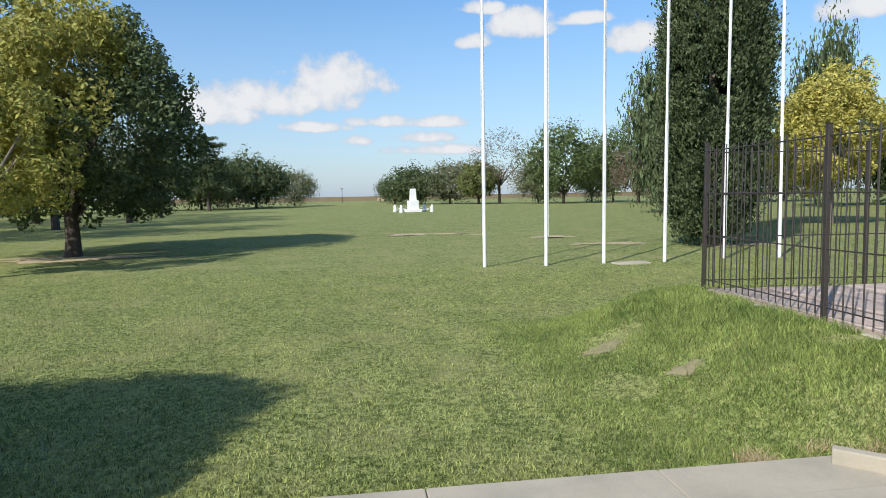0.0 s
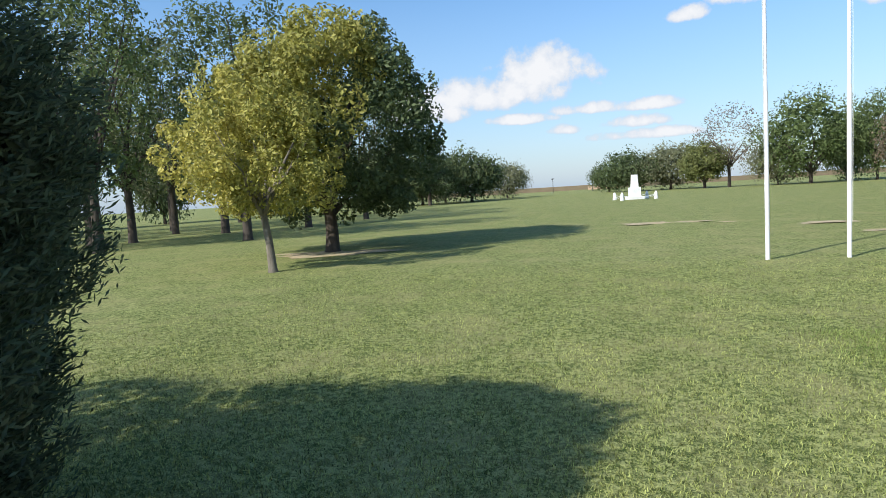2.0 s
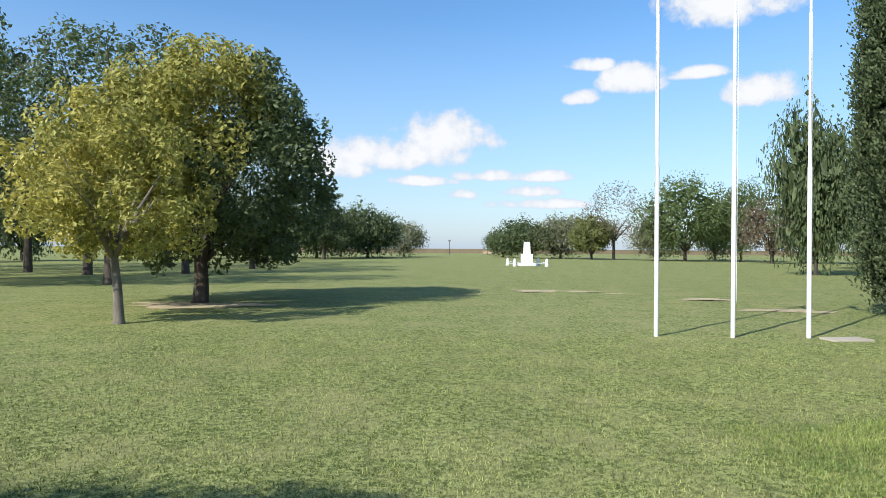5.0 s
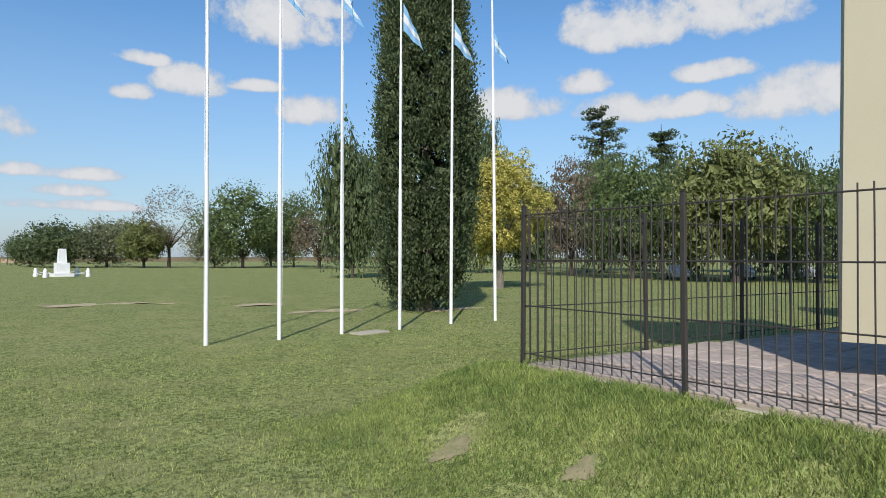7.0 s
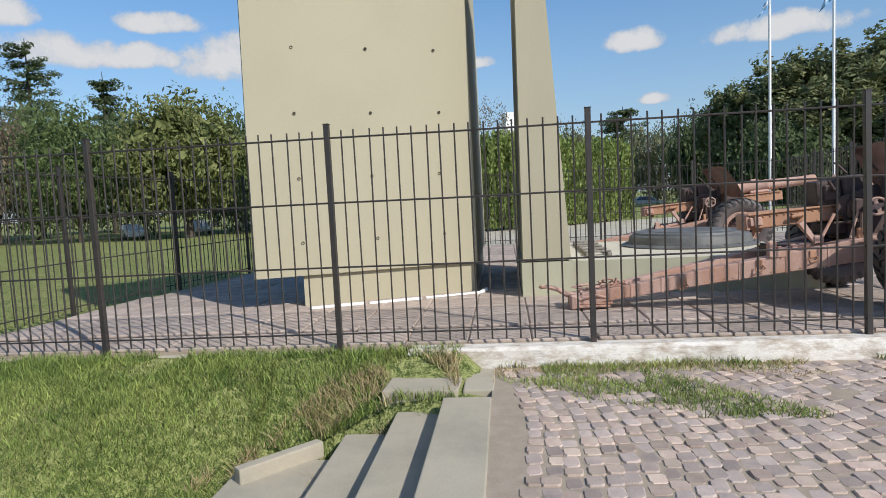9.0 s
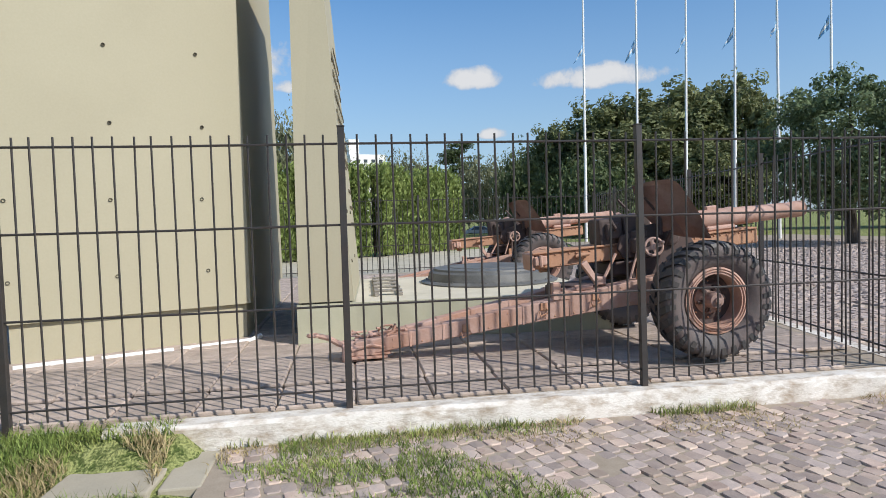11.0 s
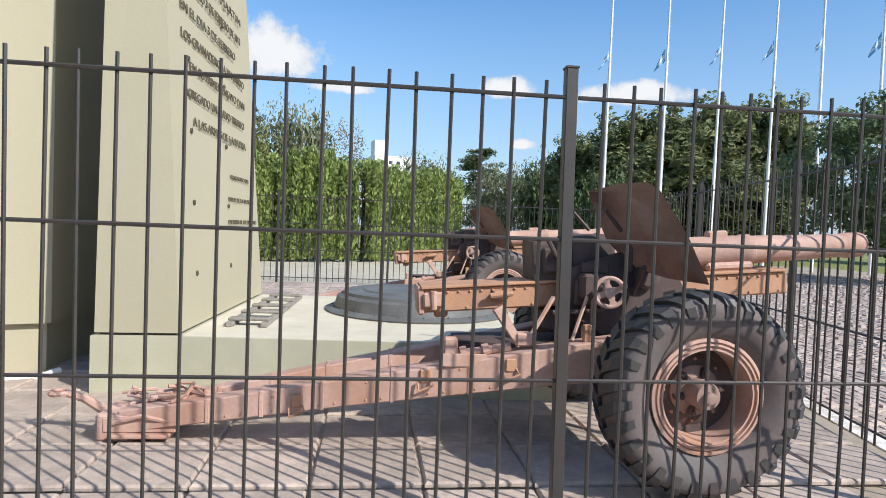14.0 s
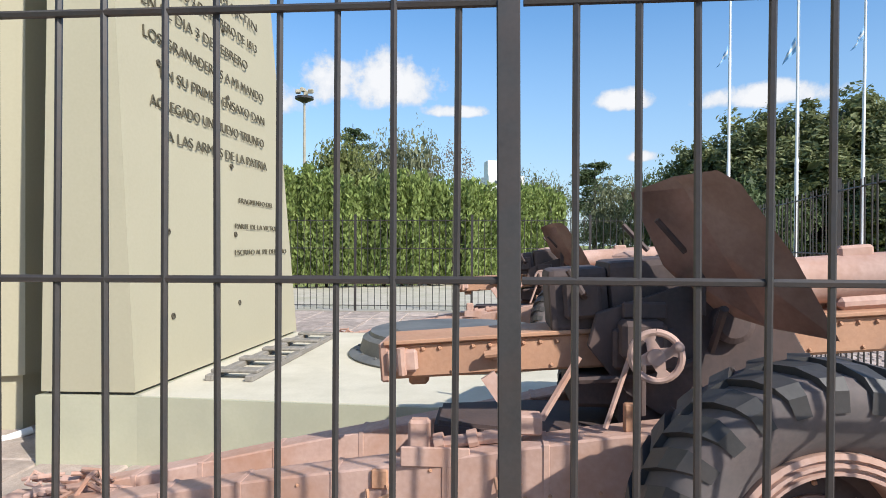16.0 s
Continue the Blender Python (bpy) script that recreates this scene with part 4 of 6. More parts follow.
for text, z, size, start, width in INSCRIPTION:
    curve = bpy.data.curves.new("inscription_line", "FONT")
    curve.body, curve.size, curve.extrude, curve.offset = text, size * 0.8, 0.005, -0.002
    made = new("inscription_line", curve)
    bpy.context.view_layer.update()
    mesh = bpy.data.meshes.new_from_object(made.evaluated_get(bpy.context.evaluated_depsgraph_get()))
    bpy.data.objects.remove(made)
    span = max(v.co.x for v in mesh.vertices) or 1
    lean = (z - 0.5) / 4.8
    origin = Vector((2.50, -0.073, z)) + Vector((0.05 * lean, 0.295 * lean, 0)) + face_x * (start * (0.98 if size > 0.1 else 1.06) + 0.04) + face_n * 0.008
    mesh.transform(Matrix.Translation(origin) @ Matrix((face_x, face_up, face_n)).transposed().to_4x4() @ Matrix.Diagonal((width * 1.0 / span, 1, 1, 1)))
    # one mesh for each letter
    whole = bmesh.new()
    whole.from_mesh(mesh)
    left = set(whole.verts)
    while left:
        stack, island = [left.pop()], set()
        while stack:
            v = stack.pop()
            island.add(v)
            for e in v.link_edges:
                o = e.other_vert(v)
                if o in left:
                    left.discard(o)
                    stack.append(o)
        order = {v: k for k, v in enumerate(island)}
        one = bpy.data.meshes.new("letter")
        one.from_pydata([v.co[:] for v in order], [], [[order[v] for v in f.verts] for f in whole.faces if f.verts[0] in order])
        link("letter", one, M_letter, monument)
    whole.free()
    bpy.data.meshes.remove(mesh)


# ---- poles ----
def flag_mesh(name, width, drop, seed, mats):
    rng = random.Random(seed)
    nx_, nz_ = 10, 12
    verts, faces, idx = [], [], []
    ph = rng.uniform(0, 6)
    for i in range(nx_ + 1):
        u = i / nx_
        for k in range(nz_ + 1):
            v = k / nz_
            # hanging cloth, blown a little to one side and folded
            x = width * 0.42 * u * (0.6 + 0.4 * v)
            z = -v * drop * (0.55 + 0.10 * math.sin(ph)) - u * drop * 0.62 * (1 - 0.25 * v)
            y = 0.10 * math.sin(u * 9 + ph + v * 2) * (0.3 + u)
            verts.append((x + 0.04, y, z))
    for i in range(nx_):
        for k in range(nz_):
            faces.append((i * (nz_ + 1) + k, (i + 1) * (nz_ + 1) + k, (i + 1) * (nz_ + 1) + k + 1, i * (nz_ + 1) + k + 1))
            idx.append(1 if 4 <= k < 8 else 0)
    mesh = bpy.data.meshes.new(name)
    mesh.from_pydata(verts, [], faces)
    for m in mats:
        mesh.materials.append(m)
    mesh.polygons.foreach_set("material_index", idx)
    mesh.shade_smooth()
    return mesh


def flagpole(x, y, z, height, hoist, seed, group, r=0.05, wind=-50):
    rng = random.Random(seed)
    ob = empty("flagpole", pose(x, y, z, rng.uniform(-0.4, 0.4), rng.uniform(-0.4, 0.4), rng.uniform(0, 360)), "white painted steel flagpole with a light blue and white flag", "flagpole", group)
    bm = bmesh.new()
    tube(bm, [(0, 0, -0.1), (0, 0, height * 0.38), (0, 0, height * 0.385), (0, 0, height * 0.72), (0, 0, height * 0.725), (0, 0, height)], [r * 1.12, r * 1.12, r * 0.9, r * 0.9, r * 0.7, r * 0.62], 12)
    part("pole", bm, M_white, ob, "", 40)
    bm = bmesh.new()
    bmesh.ops.create_uvsphere(bm, u_segments=12, v_segments=8, radius=0.07, matrix=Matrix.Translation((0, 0, height + 0.06)))
    part("finial", bm, M_white, ob, "", 60)
    bm = bmesh.new()
    tube(bm, [(r + 0.02, 0, 0.9), (r + 0.03, 0.01, height * 0.5), (r * 0.6 + 0.02, 0, height - 0.1)], 0.006, 5)
    part("rope", bm, M_white, ob)
    flag = new("flag", flag_mesh("flag", 1.5, 1.35, seed, [M_flag_b, M_flag_w]))
    flag.parent = ob
    flag["label"] = "limp light blue and white flag"
    ang = rng.uniform(-25, 25) + wind
    flag.matrix_basis = Matrix.Rotation(radians(ang) - ob.matrix_basis.to_euler().z, 4, "Z") @ Matrix.Translation((r * 0.7, 0, hoist))
    return ob


for k, (x, y) in enumerate(((-1.31, 17.25), (0.67, 17.35), (2.5, 17.2), (4.6, 17.35), (6.75, 17.5), (8.7, 17.45))):
    flagpole(x, y, LAWN, 11.4, 10.2, 10 + k, "flagpoles on the lawn")
for k, (x, y) in enumerate(((33.9, -15.4), (32.4, -18.3), (31.2, -20.9), (29.7, -23.2), (28.4, -25.2), (27.1, -27.5))):
    flagpole(x, y, -0.5, 17.2, 13.0, 20 + k, "flagpoles beyond the guns", 0.08, 75)

# low white monument far out on the lawn
ob = empty("small_monument", pose(2.45, 83.2, LAWN, 0, 0, 8), "small whitewashed obelisk on a stepped base", "monument")
bm = bmesh.new()
box(bm, (-1.0, -1.0, -0.2), (1.0, 1.0, 0.35), 0.03)
part("base", bm, M_white, ob)
bm = bmesh.new()
box(bm, (-0.66, -0.66, 0.35), (0.66, 0.66, 1.55), 0.03)
part("pedestal", bm, M_white, ob)
bm = bmesh.new()
prism(bm, [(-0.42, -0.42), (0.42, -0.42), (0.42, 0.42), (-0.42, 0.42)], 1.55, 3.15, [(-0.33, -0.33), (0.33, -0.33), (0.33, 0.33), (-0.33, 0.33)])
part("shaft", bm, M_white, ob)
corners = [(-2.1, -2.1), (2.1, -2.1), (2.1, 2.1), (-2.1, 2.1)]
for x, y in corners:
    bm = bmesh.new()
    lathe(bm, [(0.26, -0.1), (0.26, 0.25), (0.20, 0.30), (0.19, 0.75), (0.10, 0.95), (0.02, 1.0)], 12)
    b = part("bollard", bm, M_white, ob, "", 40)
    b.matrix_basis = pose(x, y, 0)
for (x0, y0), (x1, y1) in zip(corners, corners[1:] + corners[:1]):
    bm = bmesh.new()
    tube(bm, [(x0 + (x1 - x0) * k / 8, y0 + (y1 - y0) * k / 8, 0.62 - 0.35 * (1 - (2 * k / 8 - 1) ** 2)) for k in range(9)], 0.035, 6)
    part("chain", bm, M_white, ob)

# flat stone plate by the third pole
bm = bmesh.new()
box(bm, (-0.55, -0.28, -0.05), (0.55, 0.28, 0.05), 0.02, Matrix.Translation((3.25, 16.9, LAWN + 0.01)) @ Matrix.Rotation(0.2, 4, "Z"))
tagged(part("stone_plate", bm, M_step), "pale flat concrete plate lying in the grass", "plate")


# ---- trees ----
def leaf_cards(rng, centres, radii, count, size, flat=0.0, squash=1.0):
    """Small bent leaves about clump centres."""
    n = len(centres)
    pick = rng.integers(0, n, count)
    d = rng.normal(size=(count, 3))
    d /= np.linalg.norm(d, axis=1)[:, None] + 1e-9
    r = radii[pick] * rng.uniform(0.35, 1.0, count) ** 0.5
    pos = centres[pick] + d * r[:, None] * np.array([1.0, 1.0, squash])
    nrm = d * 0.8 + rng.normal(size=(count, 3)) * 0.55
    nrm[:, 2] += 0.35 + flat
    nrm /= np.linalg.norm(nrm, axis=1)[:, None] + 1e-9
    t = np.cross(nrm, rng.normal(size=(count, 3)))
    t /= np.linalg.norm(t, axis=1)[:, None] + 1e-9
    b = np.cross(nrm, t)
    s = size * rng.uniform(0.6, 1.3, count)[:, None]
    v = np.stack([pos - t * s, pos + b * s * 0.5 + nrm * s * 0.12, pos + t * s, pos - b * s * 0.5 + nrm * s * 0.12], 1).reshape(-1, 3)
    f = np.arange(count * 4).reshape(-1, 4)
    return v, f


def crown_clumps(rng, shape, n, cr, bottom=0.0):
    """Clump centres filling the outer part of an uneven ellipsoid (rx, ry, rz) about (0, 0, cz)."""
    rx, rz, cz = shape
    out = []
    lobes = rng.normal(size=(7, 3))
    lobes /= np.linalg.norm(lobes, axis=1)[:, None]
    while len(out) < n:
        d = rng.normal(size=3)
        d /= np.linalg.norm(d)
        bulge = 0.80 + 0.26 * max(0.0, float(np.max(lobes @ d)) - 0.45) / 0.55
        r = bulge * rng.uniform(0.25, 1.0) ** 0.4
        p = np.array([d[0] * rx, d[1] * rx, d[2] * rz]) * r
        if p[2] < -rz * (1 - bottom):
            continue
        out.append(p + (0, 0, cz))
    c = np.array(out)
    return c, cr * rng.uniform(0.7, 1.35, n)


def tree(name, x, y, z, height, width, leaf, bark, label, seed, leaves=9000, size=0.16, trunk=0.22, stem=0.25, clumps=120, bottom=0.25, lean=(0, 0), clump_r=None, group="", n_limbs=7, second=None, flare=0.0, core=0):
    rng = np.random.default_rng(seed)
    ob = empty(name, pose(x, y, z), label, "tree", group)
    zb = height * stem
    bm = bmesh.new()
    fork = (lean[0] * zb, lean[1] * zb, zb)
    tube(bm, [(0, 0, -0.25), (lean[0] * zb * 0.1, lean[1] * zb * 0.1, 0.12), (lean[0] * zb * 0.5 + 0.03, lean[1] * zb * 0.5, zb * 0.5), fork], [trunk * 1.7, trunk * 1.1, trunk * 0.92, trunk * 0.85], 10)
    for k in range(n_limbs):
        a = 2 * math.pi * (k + rng.uniform(-0.3, 0.3)) / n_limbs
        out = width * 0.5 * rng.uniform(0.35, 0.8)
        top = zb + (height - zb) * rng.uniform(0.35, 0.85)
        p1 = (fork[0] + out * 0.35 * math.cos(a), fork[1] + out * 0.35 * math.sin(a), zb + (top - zb) * 0.4)
        p2 = (fork[0] + out * 0.7 * math.cos(a + 0.2), fork[1] + out * 0.7 * math.sin(a + 0.2), zb + (top - zb) * 0.72)
        p3 = (fork[0] + out * math.cos(a + 0.1), fork[1] + out * math.sin(a + 0.1), top)
        tube(bm, [(fork[0], fork[1], zb - 0.1), p1, p2, p3], [trunk * 0.55, trunk * 0.36, trunk * 0.2, trunk * 0.06], 6)
    part("trunk", bm, bark, ob, "", 60)
    shape = (width / 2, (height - zb) * 0.56, zb + (height - zb) * 0.5)
    c, r = crown_clumps(rng, shape, clumps, clump_r or width * 0.085, bottom)
    c[:, :2] *= (1 - flare * (c[:, 2] - shape[2]) / shape[1])[:, None]
    c[:, 0] += fork[0]
    c[:, 1] += fork[1]
    if core:
        mid = np.array([fork[0], fork[1], shape[2]])
        v, f = leaf_cards(rng, (c - mid) * 0.74 + mid, r, core, size * 2.4)
        mesh_np("inner_crown", v, f, leaf, ob)
    if second is None:
        v, f = leaf_cards(rng, c, r, leaves, size)
        mesh_np("crown", v, f, leaf, ob)
    else:
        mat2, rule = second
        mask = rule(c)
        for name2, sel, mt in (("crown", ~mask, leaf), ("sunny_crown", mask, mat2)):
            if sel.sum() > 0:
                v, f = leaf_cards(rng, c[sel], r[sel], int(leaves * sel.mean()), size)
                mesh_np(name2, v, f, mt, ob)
    return ob


# clumps towards the sun get yellow-green leaves: sunlight put into the leaf colour
tree("tree", -16.55, 25.5, LAWN, 9.7, 10.6, L_dark, M_bark, "broad round tree, dark green, its sunlit side painted in yellow-green leaves", 31, 56000, 0.11, 0.30, 0.17, 420, 0.03, n_limbs=12, clump_r=0.62, flare=0.2,
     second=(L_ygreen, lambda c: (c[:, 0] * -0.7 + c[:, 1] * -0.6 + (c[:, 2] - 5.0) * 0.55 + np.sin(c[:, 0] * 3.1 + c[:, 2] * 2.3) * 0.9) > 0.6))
tree("tree", -16.1, 18.85, LAWN, 6.3, 6.0, L_yellow, M_bark2, "small yellow-leaved tree with a leaning grey trunk", 32, 15000, 0.085, 0.14, 0.31, 120, 0.05, lean=(-0.14, 0.08), clump_r=0.42, n_limbs=11,
     second=(L_ygreen, lambda c: c[:, 0] + np.sin(c[:, 2] * 2.7) > -0.4))

GROVE = [(-33.6, 31.8, 14.5), (-38.0, 40.5, 15), (-42.0, 51.6, 15.5), (-26.6, 36.6, 13.5), (-35.0, 48.3, 15), (-53.3, 49.8, 15), (-52.4, 40.0, 14), (-37.0, 35.3, 15), (-48.1, 60.2, 16), (-29.0, 52.0, 13), (-60.0, 62.0, 16), (-44.0, 29.0, 14), (-58.0, 30.0, 15), (-50.0, 78.0, 15), (-38.0, 68.0, 14), (-27.5, 64.0, 12), (-68.0, 48.0, 16), (-34.0, 84.0, 13), (-46.0, 98.0, 14)]
grove_kinds = []
for k in range(4):
    grove_kinds.append(tree("tree", *GROVE[k][:2], LAWN, GROVE[k][2] + 2.0, 9.5 + k * 0.4, (L_green, L_grey, L_olive, L_dark)[k], M_bark, "tall thin-crowned park tree with a dark trunk", 40 + k, 5600, 0.15, 0.30, 0.22, 190, 0.1, clump_r=0.7, group="trees of the grove", n_limbs=9))
for k, (x, y, h) in enumerate(GROVE[4:]):
    copy_thing(grove_kinds[k % 4], pose(x, y, LAWN, 0, 0, 47 * k)).scale = (h / 13.0,) * 3

M_worn = material("worn_turf", (0.185, 0.165, 0.08), (0.33, 0.275, 0.155), rough=0.95, scale=6.0, fine=40.0, bump=0.7, dist=0.03, stain=(0.15, 0.18, 0.055), stain_scale=5.0, stain_amount=0.85)


# bare earth under the big tree and worn patches of the lawn
def patch(name, x, y, rx, ry, mat, label, seed, turn=0.0, rise=0.012):
    rng = random.Random(seed)
    bm = bmesh.new()
    n = 40
    mid = bm.verts.new((x, y, ground_z(x, y) + rise + 0.02))
    ring = []
    for k in range(n):
        a = 2 * math.pi * k / n
        r = 1 + 0.18 * math.sin(3 * a + seed) + 0.12 * math.sin(7 * a + seed * 2) + rng.uniform(-0.12, 0.12)
        u, v = rx * r * math.cos(a), ry * r * math.sin(a)
        px, py = x + u * math.cos(turn) - v * math.sin(turn), y + u * math.sin(turn) + v * math.cos(turn)
        ring.append(bm.verts.new((px, py, ground_z(px, py) + rise)))
    for k in range(n):
        bm.faces.new((mid, ring[k], ring[(k + 1) % n]))
    return tagged(part(name, bm, mat, None, "", 80), label, "bare earth", kind="structure")


patch("bare_patch_1", -16.3, 24.6, 2.6, 1.3, M_dirt, "bare reddish earth under the tree", 1)
patch("bare_patch_2", -1.6, 34.2, 2.1, 0.9, M_dirt, "worn sandy patch in the lawn", 2)
patch("bare_patch_3", 4.9, 29.5, 1.3, 0.7, M_dirt, "worn sandy patch in the lawn", 3)
patch("bare_patch_4", 5.8, 24.5, 1.6, 0.6, M_dirt, "worn sandy patch in the lawn", 4)
patch("bare_patch_5", 1.4, 32.7, 0.5, 0.25, M_dirt, "worn sandy patch in the lawn", 5)
patch("bare_patch_6", -1.93, 6.45, 0.24, 0.17, M_worn, "worn earth spot in the grass bank", 6)
patch("bare_patch_7", -1.6, 4.95, 0.20, 0.13, M_worn, "worn earth spot in the grass bank", 7)
patch("bare_patch_8", 10.2, 22.2, 1.6, 0.8, M_dirt, "bare earth under the cypress", 8)

# tall cypress behind the poles
def cypress(x, y, z, height, radius, seed):
    rng = np.random.default_rng(seed)
    ob = empty("cypress", pose(x, y, z), "tall dark green columnar cypress", "tree")
    bm = bmesh.new()
    tube(bm, [(0, 0, -0.3), (0, 0, 0.4), (0.05, 0, 3), (0, 0, height * 0.8)], [0.42, 0.30, 0.24, 0.05], 10)
    part("trunk", bm, M_bark2, ob, "", 60)
    n = 1500
    h = rng.uniform(0.0, 1.0, n) ** 0.92
    prof = np.interp(h, [0.0, 0.03, 0.10, 0.25, 0.45, 0.72, 0.90, 1.0], [0.42, 0.66, 0.88, 1.0, 0.96, 0.74, 0.44, 0.06])
    a = rng.uniform(0, 2 * math.pi, n)
    rr = radius * prof * rng.uniform(0.80, 1.02, n) * (1 + 0.07 * np.sin(a * 3 + h * 9) + 0.05 * np.sin(a * 8 - h * 31))
    c = np.stack([rr * np.cos(a), rr * np.sin(a), 0.45 + h * (height - 0.5)], 1)
    # upright plumes, narrow at the tip
    count = 105000
    pick = rng.integers(0, n, count)
    u = rng.uniform(-1.0, 1.0, count)
    pos = c[pick] + rng.normal(size=(count, 3)) * (0.13 * (1.15 - 0.7 * u))[:, None]
    pos[:, 2] += u * 0.42
    pos[:, 2] = np.maximum(pos[:, 2], 0.12)
    out = np.stack([np.cos(a[pick]), np.sin(a[pick]), np.zeros(count)], 1)
    d = out * 0.55 + rng.normal(size=(count, 3)) * 0.45
    d[:, 2] += 0.9
    d /= np.linalg.norm(d, axis=1)[:, None]
    s = np.cross(d, rng.normal(size=(count, 3)))
    s /= np.linalg.norm(s, axis=1)[:, None]
    ln = rng.uniform(0.05, 0.10, count)[:, None]
    v = np.stack([pos - d * ln, pos + s * 0.038, pos + d * ln, pos - s * 0.038], 1).reshape(-1, 3)
    mesh_np("crown", v, np.arange(count * 4).reshape(-1, 4), L_cyp, ob)
    v, f = leaf_cards(rng, c * np.array([0.78, 0.78, 0.97]) + np.array([0, 0, 0.2]), np.full(n, 0.30), 14000, 0.24)
    mesh_np("inner_crown", v, f, L_cyp, ob)


cypress(9.1, 22.2, LAWN, 19.0, 2.1, 51)

L_con = leaf_mat("leaf_conifer", (0.055, 0.088, 0.048), (0.12, 0.165, 0.09), 0.5)


# broad dark conifer beside the steps, close to the walk
def conifer(x, y, z, height, radius, seed, count=140000):
    rng = np.random.default_rng(seed)
    ob = empty("conifer", pose(x, y, z), "broad dark conifer with dense feathery foliage down to the grass", "tree")
    bm = bmesh.new()
    tube(bm, [(0, 0, -0.3), (0, 0, 0.3), (0.05, 0, 2), (0, 0, height * 0.9)], [0.25, 0.19, 0.15, 0.03], 10)
    part("trunk", bm, M_bark, ob, "", 60)
    n = 1100
    h = rng.uniform(0.0, 1.0, n)
    prof = np.interp(h, [0.0, 0.08, 0.2, 0.4, 0.6, 0.85, 1.0], [0.66, 0.82, 0.93, 1.04, 1.04, 0.82, 0.30])
    a = rng.uniform(0, 2 * math.pi, n)
    rr = radius * prof * rng.uniform(0.84, 0.97, n) * (1 + 0.09 * np.sin(a * 4 + h * 7) + 0.05 * np.sin(a * 9 - h * 17))
    c = np.stack([rr * np.cos(a), rr * np.sin(a), 0.25 + h * (height - 0.4)], 1)
    # each tuft is a plume that points outwards and up
    axis = np.stack([np.cos(a), np.sin(a), np.full(n, 0.7)], 1) + rng.normal(size=(n, 3)) * 0.25
    axis /= np.linalg.norm(axis, axis=1)[:, None]
    pick = rng.integers(0, n, count)
    u = rng.uniform(-1.0, 1.0, count)
    pos = c[pick] + axis[pick] * (u * 0.20)[:, None] + rng.normal(size=(count, 3)) * (0.075 * (1.15 - u * 0.75))[:, None]
    d = axis[pick] + rng.normal(size=(count, 3)) * 0.55
    d /= np.linalg.norm(d, axis=1)[:, None]
    s = np.cross(d, rng.normal(size=(count, 3)))
    s /= np.linalg.norm(s, axis=1)[:, None]
    ln = rng.uniform(0.02, 0.05, count)[:, None]
    v = np.stack([pos - d * ln, pos + s * 0.009, pos + d * ln, pos - s * 0.009], 1).reshape(-1, 3)
    mesh_np("crown", v, np.arange(count * 4).reshape(-1, 4), L_con, ob)
    v, f = leaf_cards(rng, c * np.array([0.85, 0.85, 0.97]), np.full(n, 0.15), count // 6, 0.10)
    mesh_np("inner_crown", v, f, L_con, ob)
    # inner mass of twigs that closes the crown
    bm = bmesh.new()
    for k in range(60):
        a0 = rng.uniform(0, 2 * math.pi)
        z0 = rng.uniform(0.4, height * 0.8)
        e = radius * 0.8 * np.interp(z0 / height, [0, 0.3, 0.6, 1], [0.8, 1, 0.85, 0.2])
        tube(bm, [(0, 0, z0 - 0.2), (e * 0.5 * math.cos(a0), e * 0.5 * math.sin(a0), z0), (e * math.cos(a0), e * math.sin(a0), z0 + 0.3)], [0.04, 0.025, 0.008], 5)
    part("branch", bm, M_bark, ob)


conifer(-11.0, 1.8, ground_z(-11.0, 1.8), 4.5, 1.98, 52, 150000)
conifer(-13.5, 1.6, ground_z(-13.5, 1.6), 5.2, 1.9, 57, 18000)
conifer(-16.0, 1.6, ground_z(-16.0, 1.6), 5.3, 1.9, 58, 18000)

